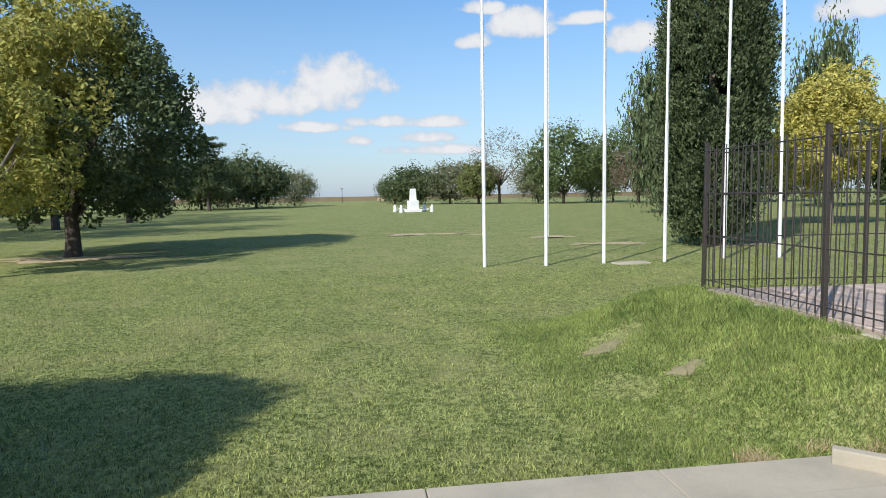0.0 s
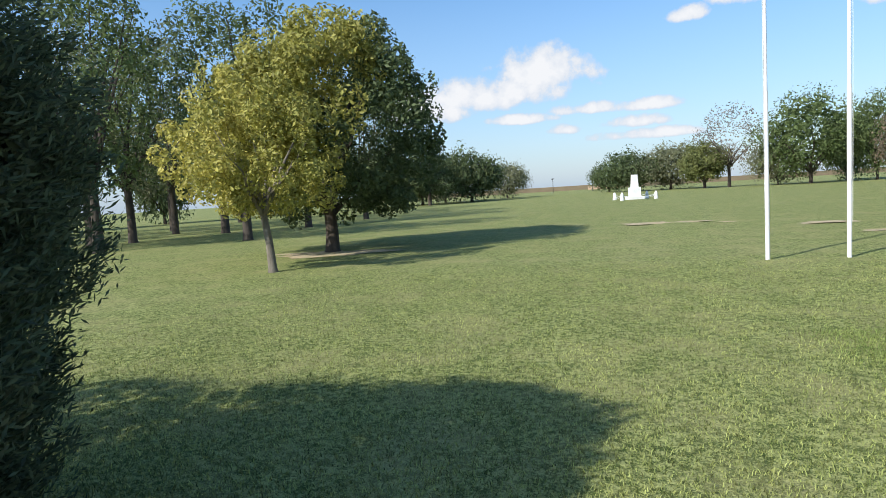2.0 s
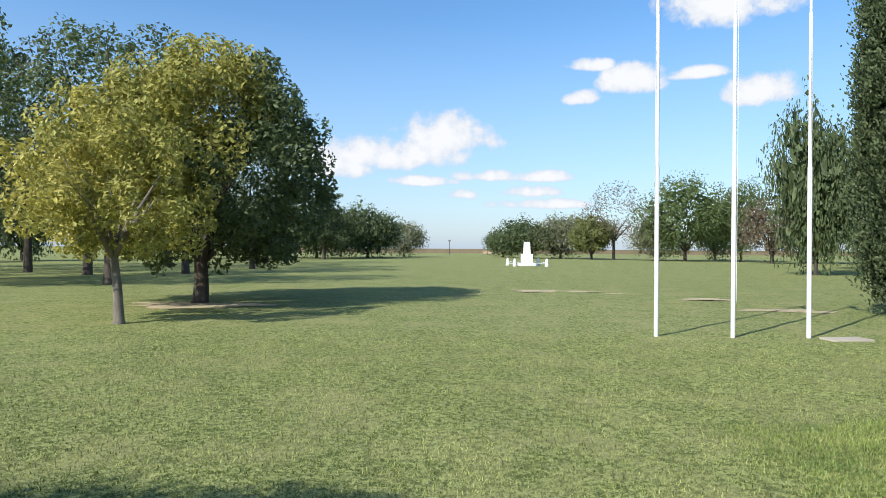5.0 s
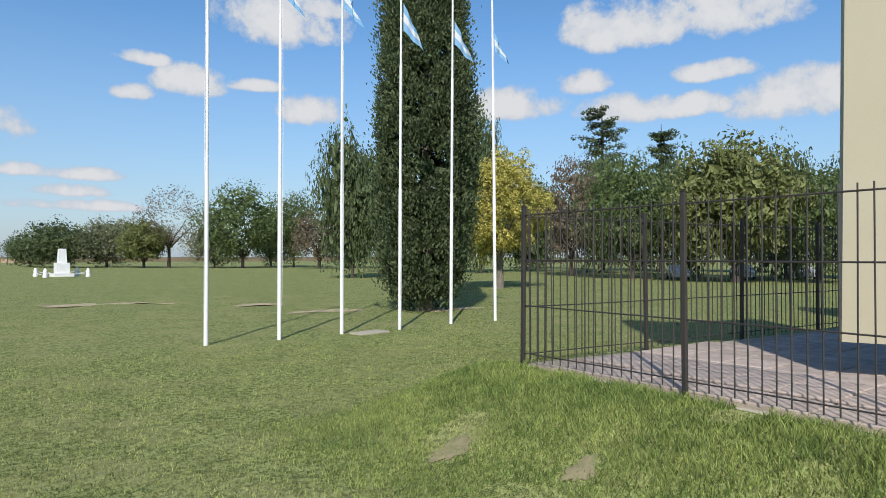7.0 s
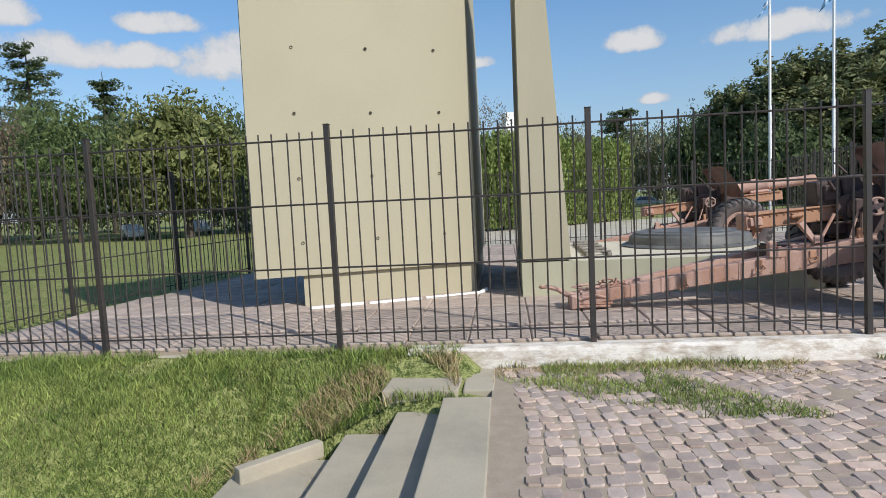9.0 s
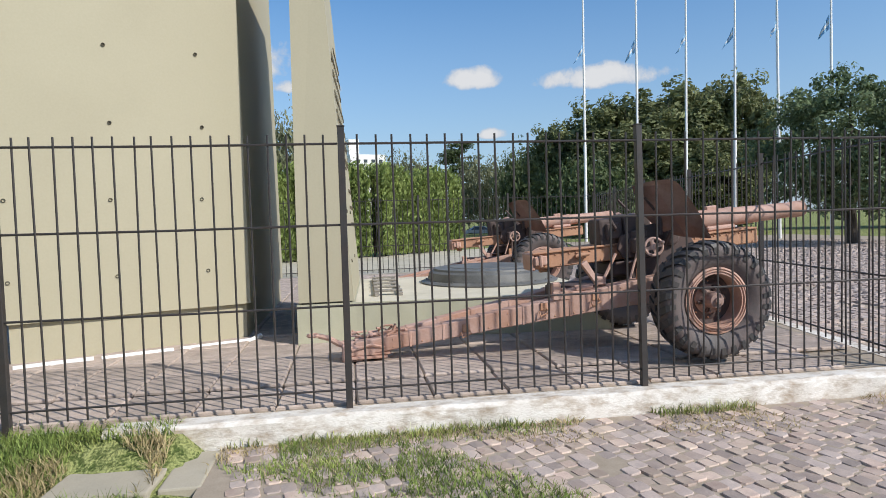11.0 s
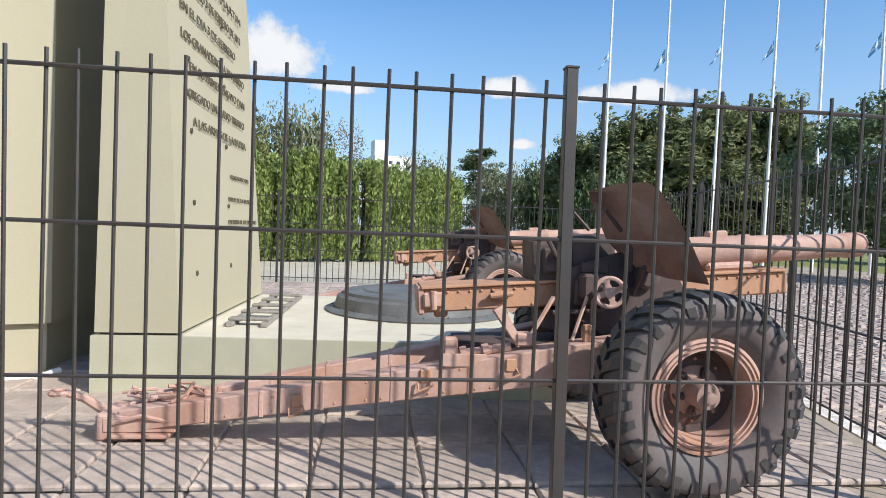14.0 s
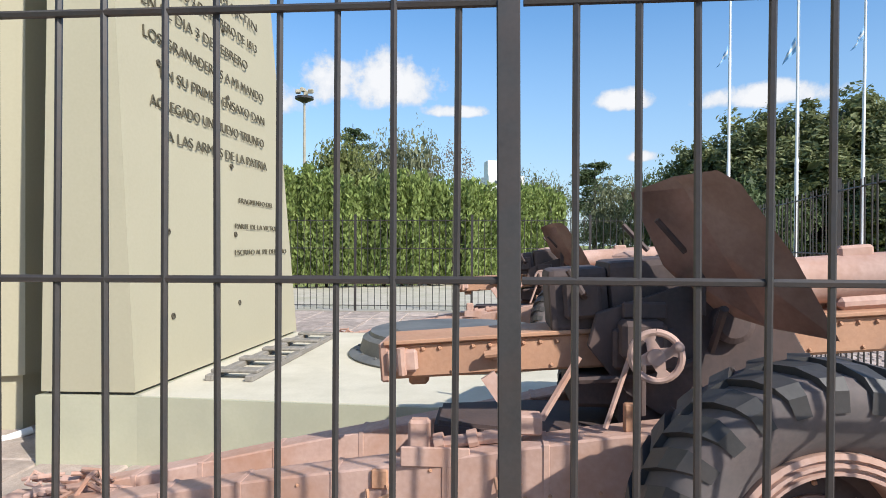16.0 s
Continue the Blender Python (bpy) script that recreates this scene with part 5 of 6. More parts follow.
tree("tree", 24.0, 33.8, LAWN, 9.4, 7.4, L_yellow, M_bark2, "round yellow autumn tree with a pale trunk", 53, 24000, 0.12, 0.28, 0.22, 240, 0.03, clump_r=0.55)
far = [
    # x, y, height, width, kind
    (9.4, 150.4, 8.9, 17.8, "dark"), (17.5, 149.3, 10.3, 19.3, "grey"), (5.0, 165.0, 6.8, 12.0, "dark"), (27.0, 137.2, 15.9, 14.5, "sparse"), (22.4, 138.2, 9.1, 11.0, "ygreen"), (34.0, 130.1, 8.6, 12.0, "grey"),
    (37.5, 123.6, 16.1, 19.3, "green"), (48.7, 124.5, 15.4, 13.0, "green"), (46.9, 108.8, 10.8, 11.7, "brown"), (50.1, 140.2, 13.4, 12.4, "dark"), (56.0, 112.0, 14.0, 13.0, "dark"), (62.0, 100.0, 13.0, 13.0, "grey"), (26.1, 58.8, 14.8, 8.8, "dark"), (42.4, 77.0, 15.7, 10.8, "green"),
    (49.6, 65.4, 20.1, 8.4, "dark"), (50.6, 50.2, 13.6, 8.4, "brown"), (47.6, 39.5, 12.6, 11.7, "green"), (58.3, 39.6, 13.0, 10.6, "dark"), (47.2, 28.7, 11.9, 11.2, "ygreen"), (58.0, 29.2, 12.0, 9.0, "dark"), (51.7, 23.6, 9.7, 8.4, "green"), (61.1, 68.3, 13.0, 12.2, "dark"), (60.5, 54.0, 14.6, 10.2, "dark"), (65.2, 24.3, 11.8, 11.4, "dark"),
    (71.7, 8.4, 15.7, 11.1, "grey"), (72.4, 2.0, 13.5, 8.2, "sparse"), (82.1, -8.8, 11.8, 9.0, "grey"), (75.5, -18.7, 10.1, 10.5, "grey"), (66.7, -21.0, 9.8, 8.1, "dark"), (56.1, -21.5, 12.3, 7.5, "big"), (52.3, -25.5, 14.2, 10.5, "big"), (49.7, -31.0, 15.0, 11.0, "big"), (47.2, -34.9, 15.2, 8.0, "big"), (46.2, -26.8, 10.2, 10.3, "big"), (43.5, -20.5, 6.7, 8.9, "dark"), (41.4, -29.2, 8.2, 8.0, "big"), (52.1, 10.6, 10.9, 7.0, "ygreen"),
    (-26.6, 137.0, 11.0, 18.0, "dark"), (-34.2, 145.8, 10.8, 15.0, "grey"), (-20.5, 157.9, 9.2, 13.6, "grey"), (-35.7, 127.7, 10.2, 15.4, "dark"), (-46.0, 128.0, 12.0, 15.0, "dark"), (-54.0, 118.0, 12.5, 14.0, "green"), (-62.0, 108.0, 13.0, 14.0, "dark"), (-70.0, 90.0, 13.0, 13.0, "dark"), (-78.0, 72.0, 14.0, 13.0, "green"), (-84.0, 52.0, 14.0, 13.0, "dark"), (-80.0, 34.0, 14.0, 13.0, "grey"),
    (40.0, -50.0, 12.0, 13.0, "dark"), (28.0, -56.0, 12.0, 12.0, "dark"), (89.3, -30.3, 11.0, 14.0, "grey"), (70.0, 100.0, 13.0, 14.0, "dark"), (80.0, 84.0, 14.0, 14.0, "dark"), (82.0, 62.0, 14.0, 14.0, "grey"), (84.0, 44.0, 14.0, 14.0, "dark"),
]
kinds = {}
spec = {"dark": (L_dark, M_bark, 5400, 0.25), "green": (L_green, M_bark, 7000, 0.24), "ygreen": (L_olive, M_bark, 7000, 0.22), "brown": (L_brown, M_bark, 4500, 0.20), "grey": (L_grey, M_bark, 5600, 0.23), "sparse": (L_brown, M_bark, 3000, 0.20), "big": (L_big, M_bark, 14000, 0.20)}
words = {"dark": "large dark green park tree", "green": "large fresh green park tree", "ygreen": "yellow-green park tree at the wood's edge", "brown": "brownish half-bare park tree", "grey": "grey-green park tree in the distance", "sparse": "thin nearly leafless tree", "big": "massive dark evergreen tree"}
for k, (x, y, h, w, kind) in enumerate(far):
    if kind not in kinds:
        lf, bk, nl, sz = spec[kind]
        kinds[kind] = (tree("tree", x, y, LAWN, h, w, lf, bk, words[kind], 60 + k, nl, sz, 0.34, 0.12 if kind != "sparse" else 0.25, 210, 0.0, clump_r=w * 0.085, group="trees around the lawn", n_limbs=7, core=0 if kind == "sparse" else 500 if kind == "brown" else 1500), h, w)
    else:
        src, h0, w0 = kinds[kind]
        made = copy_thing(src, pose(x, y, LAWN, 0, 0, 61 * k))
        made.scale = (w / w0, w / w0, h / h0)


def cedar(x, y, z, height, width, seed):
    rng = np.random.default_rng(seed)
    ob = empty("cedar", pose(x, y, z), "dark cedar with layered flat branches", "tree", "cedars")
    bm = bmesh.new()
    tube(bm, [(0, 0, -0.3), (0, 0, height * 0.5), (0, 0, height)], [0.4, 0.25, 0.04], 8)
    cs, rs = [], []
    for k in range(84):
        h = 0.20 + 0.79 * (k // 6) / 14 + rng.uniform(-0.02, 0.02)
        a = rng.uniform(0, 6.28)
        r = width * 0.5 * ((1.03 - h) / 0.83) ** 0.45 * rng.uniform(0.35, 1.2)
        e = (r * math.cos(a), r * math.sin(a), height * h + r * 0.06)
        tube(bm, [(0, 0, height * h), (e[0] * 0.5, e[1] * 0.5, e[2] - 0.1), e], [0.09, 0.06, 0.02], 5)
        for q in (0.4, 0.7, 1.0):
            cs.append((e[0] * q, e[1] * q, height * h + (e[2] - height * h) * q))
            rs.append((0.75 + 0.5 * q) * (1.25 - h))
    part("trunk", bm, M_bark, ob, "", 60)
    cs, rs = np.array(cs), np.array(rs) + 0.2
    v, f = leaf_cards(rng, cs, rs * 1.15, 11000, 0.20, 0.8, 0.5)
    mesh_np("crown", v, f, L_dark, ob)


cedar(68.6, 59.8, LAWN, 25.1, 13.3, 71)
cedar(73.5, 53.1, LAWN, 21.5, 9.0, 72)
cedar(91.0, -17.6, LAWN, 14.9, 10.3, 73)
cedar(86.4, 17.3, LAWN, 19.6, 9.4, 74)
cedar(-32.6, 120.6, LAWN, 14.6, 10.0, 76)

# soft pine at the edge of the paved road
def pine(x, y, z, height, width, seed):
    rng = np.random.default_rng(seed)
    ob = empty("pine", pose(x, y, z), "bushy soft-needled green pine", "tree")
    bm = bmesh.new()
    tube(bm, [(0, 0, -0.3), (0.1, 0, 2.0), (0, 0.1, height * 0.9)], [0.28, 0.2, 0.04], 8)
    part("trunk", bm, M_bark, ob, "", 60)
    c, r = crown_clumps(rng, (width / 2, height * 0.42, height * 0.58), 220, 0.55, 0.1)
    v, f = leaf_cards(rng, c, r, 26000, 0.12)
    mesh_np("crown", v, f, L_pine, ob)


pine(20.5, -22.9, -0.5, 8.0, 8.4, 75)

# clipped hedge of upright shrubs behind the guns
def hedge(x0, y0, x1, y1, height, seed, label):
    rng = np.random.default_rng(seed)
    ob = empty("hedge", pose(x0, y0, -0.3, 0, 0, math.degrees(math.atan2(y1 - y0, x1 - x0))), label, "hedge", "hedges behind the guns")
    ln = math.hypot(x1 - x0, y1 - y0)
    count = int(ln * 4200)
    bx = rng.uniform(0, ln, count)
    side = rng.choice([-1.0, 1.0], count)
    row = np.round(bx / 0.16) * 0.16
    h = rng.uniform(0.06, 1, count) ** 0.85
    lump = 0.12 * np.sin(row * 5.1) + 0.1 * np.sin(row * 2.3 + 1) + 0.10 * np.sin(row * 13)
    top = height * (1 + 0.05 * np.sin(row * 1.7 + seed) + 0.06 * np.sin(row * 9.0))
    by = side * (0.72 + lump) * np.where(h > 0.93, rng.uniform(0, 1, count), 1) * rng.uniform(0.75, 1.0, count)
    pos = np.stack([bx + rng.normal(size=count) * 0.05, by, h * top], 1)
    d = np.stack([rng.normal(size=count) * 0.6, side * 0.45 + rng.normal(size=count) * 0.35, np.ones(count)], 1)
    d /= np.linalg.norm(d, axis=1)[:, None]
    s = np.cross(d, rng.normal(size=(count, 3)))
    s /= np.linalg.norm(s, axis=1)[:, None]
    l2 = rng.uniform(0.06, 0.15, count)[:, None]
    v = np.stack([pos - d * l2, pos + s * 0.05, pos + d * l2, pos - s * 0.05], 1).reshape(-1, 3)
    mesh_np("leaves", v, np.arange(count * 4).reshape(-1, 4), L_hedge, ob)
    bm = bmesh.new()
    for k in range(int(ln / 0.35)):
        x = 0.15 + k * 0.35
        for off in (-0.3, 0.3):
            tube(bm, [(x, off * 0.5, -0.1), (x + 0.1, off, height * 0.45), (x, off * 0.8, height * 0.9)], [0.045, 0.03, 0.01], 5)
    part("stem", bm, M_bark, ob)["kind"] = "stuff"


hedge(18.6, 8.9, 22.3, -0.7, 4.2, 81, "tall dense green hedge of upright shrubs")
hedge(22.5, -0.9, 26.4, -5.2, 4.0, 82, "tall dense green hedge of upright shrubs")

# white tower block far behind the trees
ob = empty("tower_block", pose(240.4, -4.7, LAWN, 0, 0, 15), "distant white block of flats with a stair tower", "building")
bm = bmesh.new()
box(bm, (-7, -9, 0), (7, 5, 28.5))
part("body", bm, M_white, ob)
bm = bmesh.new()
box(bm, (-4, 0.5, 28.5), (2, 4.5, 34.5))
part("stair_tower", bm, M_white, ob)
M_pane = material("dark_window_glass", (0.04, 0.05, 0.06), (0.07, 0.08, 0.09), rough=0.15, bump=0)
bm0 = bmesh.new()
box(bm0, (-0.1, -0.7, -0.6), (0.1, 0.7, 0.6))
w0 = part("window", bm0, M_pane, ob)
first = True
for fl in range(5):
    for c in range(4):
        o = w0 if first else new("window", w0.data)
        first = False
        o.parent = ob
        o.matrix_basis = pose(-7.02, -7 + c * 3.0, 14 + fl * 3.0)

# light mast far behind the hedge
ob = empty("floodlight_mast", pose(83.5, 23.5, LAWN), "tall steel mast with floodlights", "street lamp")
bm = bmesh.new()
tube(bm, [(0, 0, -0.2), (0, 0, 24.0)], [0.3, 0.14], 8)
part("mast", bm, M_step, ob)
bm = bmesh.new()
lathe(bm, [(0.3, 22.0), (1.3, 22.5), (1.3, 22.8), (0.4, 22.9)], 12)
part("platform", bm, M_iron, ob)
for k in range(4):
    bm = bmesh.new()
    box(bm, (-0.35, -0.2, -0.3), (0.35, 0.2, 0.3), 0.05)
    lp = part("lamp", bm, M_step, ob)
    lp.matrix_basis = pose(0.9 * math.cos(k * 1.57), 0.9 * math.sin(k * 1.57), 23.6, 20, 0, 90 * k)

# far end of the lawn: a slender mast and small posts on the river edge
for x, y, h in ((-22.0, 203.0, 10.8), (3.0, 215.0, 5.0), (-10.0, 215.0, 5.0), (17.0, 215.0, 5.0)):
    bm = bmesh.new()
    tube(bm, [(0, 0, -0.3), (0, 0, h)], [0.12, 0.07], 6)
    if h > 8:
        box(bm, (-0.9, -0.1, h * 0.82), (0.9, 0.1, h * 0.86))
        box(bm, (-0.35, -0.2, h * 0.62), (0.35, 0.2, h * 0.78))
    else:
        box(bm, (-0.45, -0.15, h - 0.3), (0.45, 0.15, h), 0.05)
    o = part("light_mast", bm, M_iron)
    o.matrix_basis = pose(x, y, LAWN)
    tagged(o, "slim dark lighting mast at the far edge of the lawn", "street lamp", "masts at the lawn's far edge")


# ---- parked cars between the trees ----
M_carw = material("white_car_paint", (0.72, 0.73, 0.74), (0.80, 0.80, 0.81), rough=0.25, bump=0)
M_cars = material("silver_car_paint", (0.45, 0.47, 0.50), (0.52, 0.54, 0.56), rough=0.25, bump=0, metal=0.4)


def car(x, y, turn, paint, label):
    ob = empty("car", pose(x, y, LAWN, 0, 0, turn), label, "car", "parked cars")
    bm = bmesh.new()
    side = [(-2.1, 0.30), (-2.15, 0.72), (-1.9, 0.88), (-1.15, 0.95), (-0.55, 1.42), (0.9, 1.46), (1.65, 1.0), (2.1, 0.92), (2.15, 0.35)]
    a = [bm.verts.new((px, -0.82 if pz < 1.2 else -0.68, pz)) for px, pz in side]
    b = [bm.verts.new((px, 0.82 if pz < 1.2 else 0.68, pz)) for px, pz in side]
    bm.faces.new(a)
    bm.faces.new(b[::-1])
    for k in range(len(side)):
        bm.faces.new((a[k], b[k], b[(k + 1) % len(side)], a[(k + 1) % len(side)]))
    body = part("body", bm, paint, ob)
    for s in (-1, 1):
        bm = bmesh.new()
        v = [bm.verts.new(c) for c in ((-0.95, s * 0.835, 0.98), (-0.45, s * 0.72, 1.36), (0.8, s * 0.72, 1.39), (1.35, s * 0.835, 1.0))]
        bm.faces.new(v)
        part("side_window", bm, M_pane, body)
        for wx in (-1.3, 1.3):
            bm = bmesh.new()
            lathe(bm, [(0.32, -0.1), (0.33, 0.0), (0.32, 0.1), (0.18, 0.11)], 18, Matrix.Translation((wx, s * 0.76, 0.32)) @ Matrix.Rotation(radians(-90 * s), 4, "X"))
            part("wheel", bm, M_tyre, ob)


car(50.0, 36.0, 40, M_carw, "white hatchback parked between the trees")
car(56.0, 32.5, 40, M_carw, "white saloon parked between the trees")
car(61.0, 29.0, 40, M_cars, "silver car parked between the trees")
car(74.0, -17.0, 80, M_cars, "silver car parked behind the hedge")

# low wall and riverside strip at the far end of the lawn
M_far = material("brown_river_reeds", (0.16, 0.12, 0.075), (0.24, 0.19, 0.12), rough=0.95, scale=0.2, fine=3.0, bump=0)
bm = bmesh.new()
box(bm, (-180, 300, LAWN - 0.3), (240, 303, 1.3), 0.1)
tagged(part("reed_bank", bm, M_far), "brown reed bank along the far edge of the lawn", "reeds", kind="stuff")
M_brick = material("pale_orange_wall", (0.45, 0.30, 0.20), (0.55, 0.40, 0.28), rough=0.9, scale=1.0, fine=8.0, bump=0.2)
bm = bmesh.new()
box(bm, (4, 280, LAWN - 0.3), (18, 282, 0.6), 0.05)
tagged(part("low_wall", bm, M_brick), "low pale orange wall at the lawn's far edge", "wall", kind="structure")

# ---- steps ----
steps = empty("steps", Matrix.Identity(4), "wide grey concrete steps down to the lawn", "steps", kind="structure")
for k, (y0, y1, z1) in enumerate(((0.95, 1.335, -0.20), (1.335, 1.74, -0.35), (1.74, 2.16, -0.50), (2.16, 2.95, -0.65))):
    x = STEP_W
    rng = random.Random(90 + k)
    end = STEP_E + (0.06, 0.04, -0.06, -0.16)[k]
    while x < end - 0.3:
        w = min(rng.uniform(1.7, 2.3), end - x)
        bm = bmesh.new()
        box(bm, (x + 0.004, y0 - (0.0 if k == 0 else 0.06), z1 - 0.30), (x + w - 0.004, y1, z1 + rng.uniform(-0.004, 0.004)), 0.012, None, 2)
        part("step_block", bm, M_step, steps)
        x += w
# loose slabs at the end of the steps
for x0, x1, y0, y1, z, turn in ((-0.86, -0.26, 1.22, 1.86, -0.215, -3), (-0.84, -0.20, 0.93, 1.19, -0.222, 0), (-1.66, -0.94, 2.56, 2.66, -0.555, -42)):
    bm = bmesh.new()
    cx, cy = (x0 + x1) / 2, (y0 + y1) / 2
    box(bm, (x0 - cx, y0 - cy, -0.12), (x1 - cx, y1 - cy, 0.02), 0.015, Matrix.Translation((cx, cy, z)) @ Matrix.Rotation(radians(turn), 4, "Z"), 2)
    tagged(part("loose_slab", bm, M_step), "weathered loose concrete slab at the end of the steps", "slab")

# ---- paving inside the fence ----
def left_edge(x):
    return 7.28 - 0.12 * x


# the court rises a little from the fence inwards
def court_z(x):
    return 0.034 * smooth01((x - 0.1) / 0.8)


bm = bmesh.new()
prism(bm, [(0.04, 7.26), (0.04, -4.98), (12.5, -7.25), (12.15, 5.86)], -0.25, -0.022)
prism(bm, [(0.72, 7.0), (0.72, -4.9), (12.4, -7.1), (12.05, 5.75)], -0.03, 0.014)
pave = tagged(part("pavement", bm, M_joint), "worn paved court round the monument", "paving", kind="structure")


def slab_mesh(name, w, d, h, bevel=0.012):
    bm = bmesh.new()
    box(bm, (-w / 2, -d / 2, -h), (w / 2, d / 2, 0), 0.0)
    top = [v for v in bm.verts if v.co.z > -1e-4]
    mesh = bpy.data.meshes.new(name)
    bmesh.ops.bevel(bm, geom=[e for e in bm.edges if all(v in top for v in e.verts)], offset=bevel, segments=1, affect="EDGES")
    bm.to_mesh(mesh)
    bm.free()
    return mesh


TW = 0.62
tile_meshes = []
for k in range(3):
    t = slab_mesh("paving_slab", TW - 0.012 - 0.004 * k, TW - 0.014 + 0.003 * k, 0.03)
    t.materials.append(M_tile)
    tile_meshes.append(t)
rng = random.Random(5)
near_tiles, far_tiles = [], []
for i in range(21):
    for j in range(-13, 13):
        x, y = 0.06 + TW * (i + 0.5), TW * (j + 0.5) - 0.05
        if x + TW / 2 > 12.4 or y > left_edge(x) - 0.35 or y < far_right(x) + 0.37:
            continue
        if 2.6 < x - 0.2 and x < 5.2 and -3.0 < y < 0.3:
            continue
        (near_tiles if x < 3.4 and len(near_tiles) < 290 else far_tiles).append((x, y))
for x, y in near_tiles:
    o = new("paving_slab", rng.choice(tile_meshes))
    o.parent = pave
    o.matrix_basis = pose(x, y, court_z(x) + rng.uniform(-0.006, 0.004), rng.uniform(-0.35, 0.35), rng.uniform(-0.35, 0.35), rng.uniform(-0.4, 0.4) + 90 * rng.randrange(4))


def joined(name, base, placings, mat, parent):
    nv = len(base.vertices)
    co = np.empty(nv * 3)
    base.vertices.foreach_get("co", co)
    co = co.reshape(-1, 3)
    polys = [list(p.vertices) for p in base.polygons]
    verts, faces = [], []
    for n, m in enumerate(placings):
        r, t = np.array(m.to_3x3()), np.array(m.translation)
        verts.append(co @ r.T + t)
        faces += [[v + n * nv for v in p] for p in polys]
    ob = mesh_np(name, np.concatenate(verts), faces, mat, parent)
    ob["kind"] = "stuff"
    return ob


joined("far_paving_slabs", tile_meshes[0], [pose(x, y, court_z(x) + rng.uniform(-0.006, 0.004), rng.uniform(-0.35, 0.35), rng.uniform(-0.35, 0.35), 0) for x, y in far_tiles], M_tile_i, pave)

# ---- cobbles ----
bm = bmesh.new()
prism(bm, [(STEP_W - 3, 0.95), (STEP_W - 3, -30), (34, -30), (34, -14), (15, -9.0), (12.7, -7.35), (0.0, -5.03), (-0.1, -5.03), (-0.1, 0.95)], -0.6, -0.210)
road = tagged(part("road", bm, M_joint), "old cobbled road with sandy joints and tufts of grass", "road", kind="structure")


def cobble_mesh(name, w, d, seed):
    rg = random.Random(seed)
    bm = bmesh.new()
    ring = []
    for k in range(8):
        a = 2 * math.pi * (k + 0.5) / 8
        sx, sy = abs(math.cos(a)) ** 0.45 * math.copysign(1, math.cos(a)), abs(math.sin(a)) ** 0.45 * math.copysign(1, math.sin(a))
        ring.append((w / 2 * sx * rg.uniform(0.86, 1.0), d / 2 * sy * rg.uniform(0.86, 1.0)))
    low = [bm.verts.new((x, y, -0.04)) for x, y in ring]
    mid = [bm.verts.new((x, y, -0.009)) for x, y in ring]
    top = [bm.verts.new((x * 0.93, y * 0.92, rg.uniform(-0.004, 0.003))) for x, y in ring]
    for a, b in ((low, mid), (mid, top)):
        for k in range(8):
            bm.faces.new((a[k], a[(k + 1) % 8], b[(k + 1) % 8], b[k]))
    bm.faces.new(top)
    mesh = bpy.data.meshes.new(name)
    bmesh.ops.recalc_face_normals(bm, faces=bm.faces)
    bm.to_mesh(mesh)
    bm.free()
    mesh.materials.append(M_cobble)
    return mesh


stones = [cobble_mesh("cobble", 0.146 - 0.006 * k, 0.104 + 0.004 * (k % 3), 100 + k) for k in range(6)]
for k in (1, 4, 5):
    stones[k].materials[0] = M_cobble_b
rng = random.Random(8)
near_stones, far_stones = [], []
y = 0.86
row = 0
while y > -26:
    x = -8.8 + (row % 2) * 0.085
    wob = 0.10 * math.sin(row * 0.17)
    xmax = -0.22 if y > -5.0 else (16 if y > -14 else 26)
    while x < xmax:
        yy = y + 0.22 * math.sin(x * 0.9 + row * 0.02) + rng.uniform(-0.018, 0.018)
        inside = x > -0.22 and yy > far_right(x) - 0.12
        inside = inside or yy > 0.9
        bare = noise.noise(Vector((x * 0.9, yy * 0.9, 3.0))) > 0.36
        if not inside and not (bare and rng.random() < 0.75):
            m = pose(x, yy, -0.2 + rng.uniform(-0.008, 0.005), rng.uniform(-1.8, 1.8), rng.uniform(-1.8, 1.8), math.degrees(0.198 * math.cos(x * 0.9 + row * 0.02)) + rng.uniform(-6, 6)) @ Matrix.Diagonal((rng.uniform(0.86, 1.10), rng.uniform(0.96, 1.16), 1, 1))
            if -2.0 < x < -0.2 and -1.1 < yy < 0.9 and len(near_stones) < 295:
                near_stones.append(m)
            elif not (yy < -16 and rng.random() < 0.3):
                far_stones.append(m)
        x += (0.140 if y > -8 else 0.172) + rng.uniform(-0.008, 0.008)
    y -= 0.108 if y > -8 else 0.126
    row += 1
for m in near_stones:
    o = new("cobble", rng.choice(stones))
    o.parent = road
    o.matrix_basis = m
plain = bmesh.new()
prism(plain, [(-0.08, -0.055), (0.08, -0.055), (0.08, 0.055), (-0.08, 0.055)], -0.03, 0.028, [(-0.062, -0.04), (0.062, -0.04), (0.062, 0.04), (-0.062, 0.04)])
plain_stone = bpy.data.meshes.new("plain_cobble")
plain.to_mesh(plain_stone)
plain.free()
mid_stones = [m for m in far_stones if m.translation.x < 3.0 and m.translation.y > -8.0]
rng.shuffle(mid_stones)
half = len(mid_stones) * 11 // 20
joined("far_cobbles", stones[0], mid_stones[:half], M_cobble_i, road)
joined("far_pink_cobbles", stones[2], mid_stones[half:], M_cobble_ib, road)
joined("distant_cobbles", plain_stone, [m for m in far_stones if not (m.translation.x < 3.0 and m.translation.y > -8.0)], M_cobble_i, road)

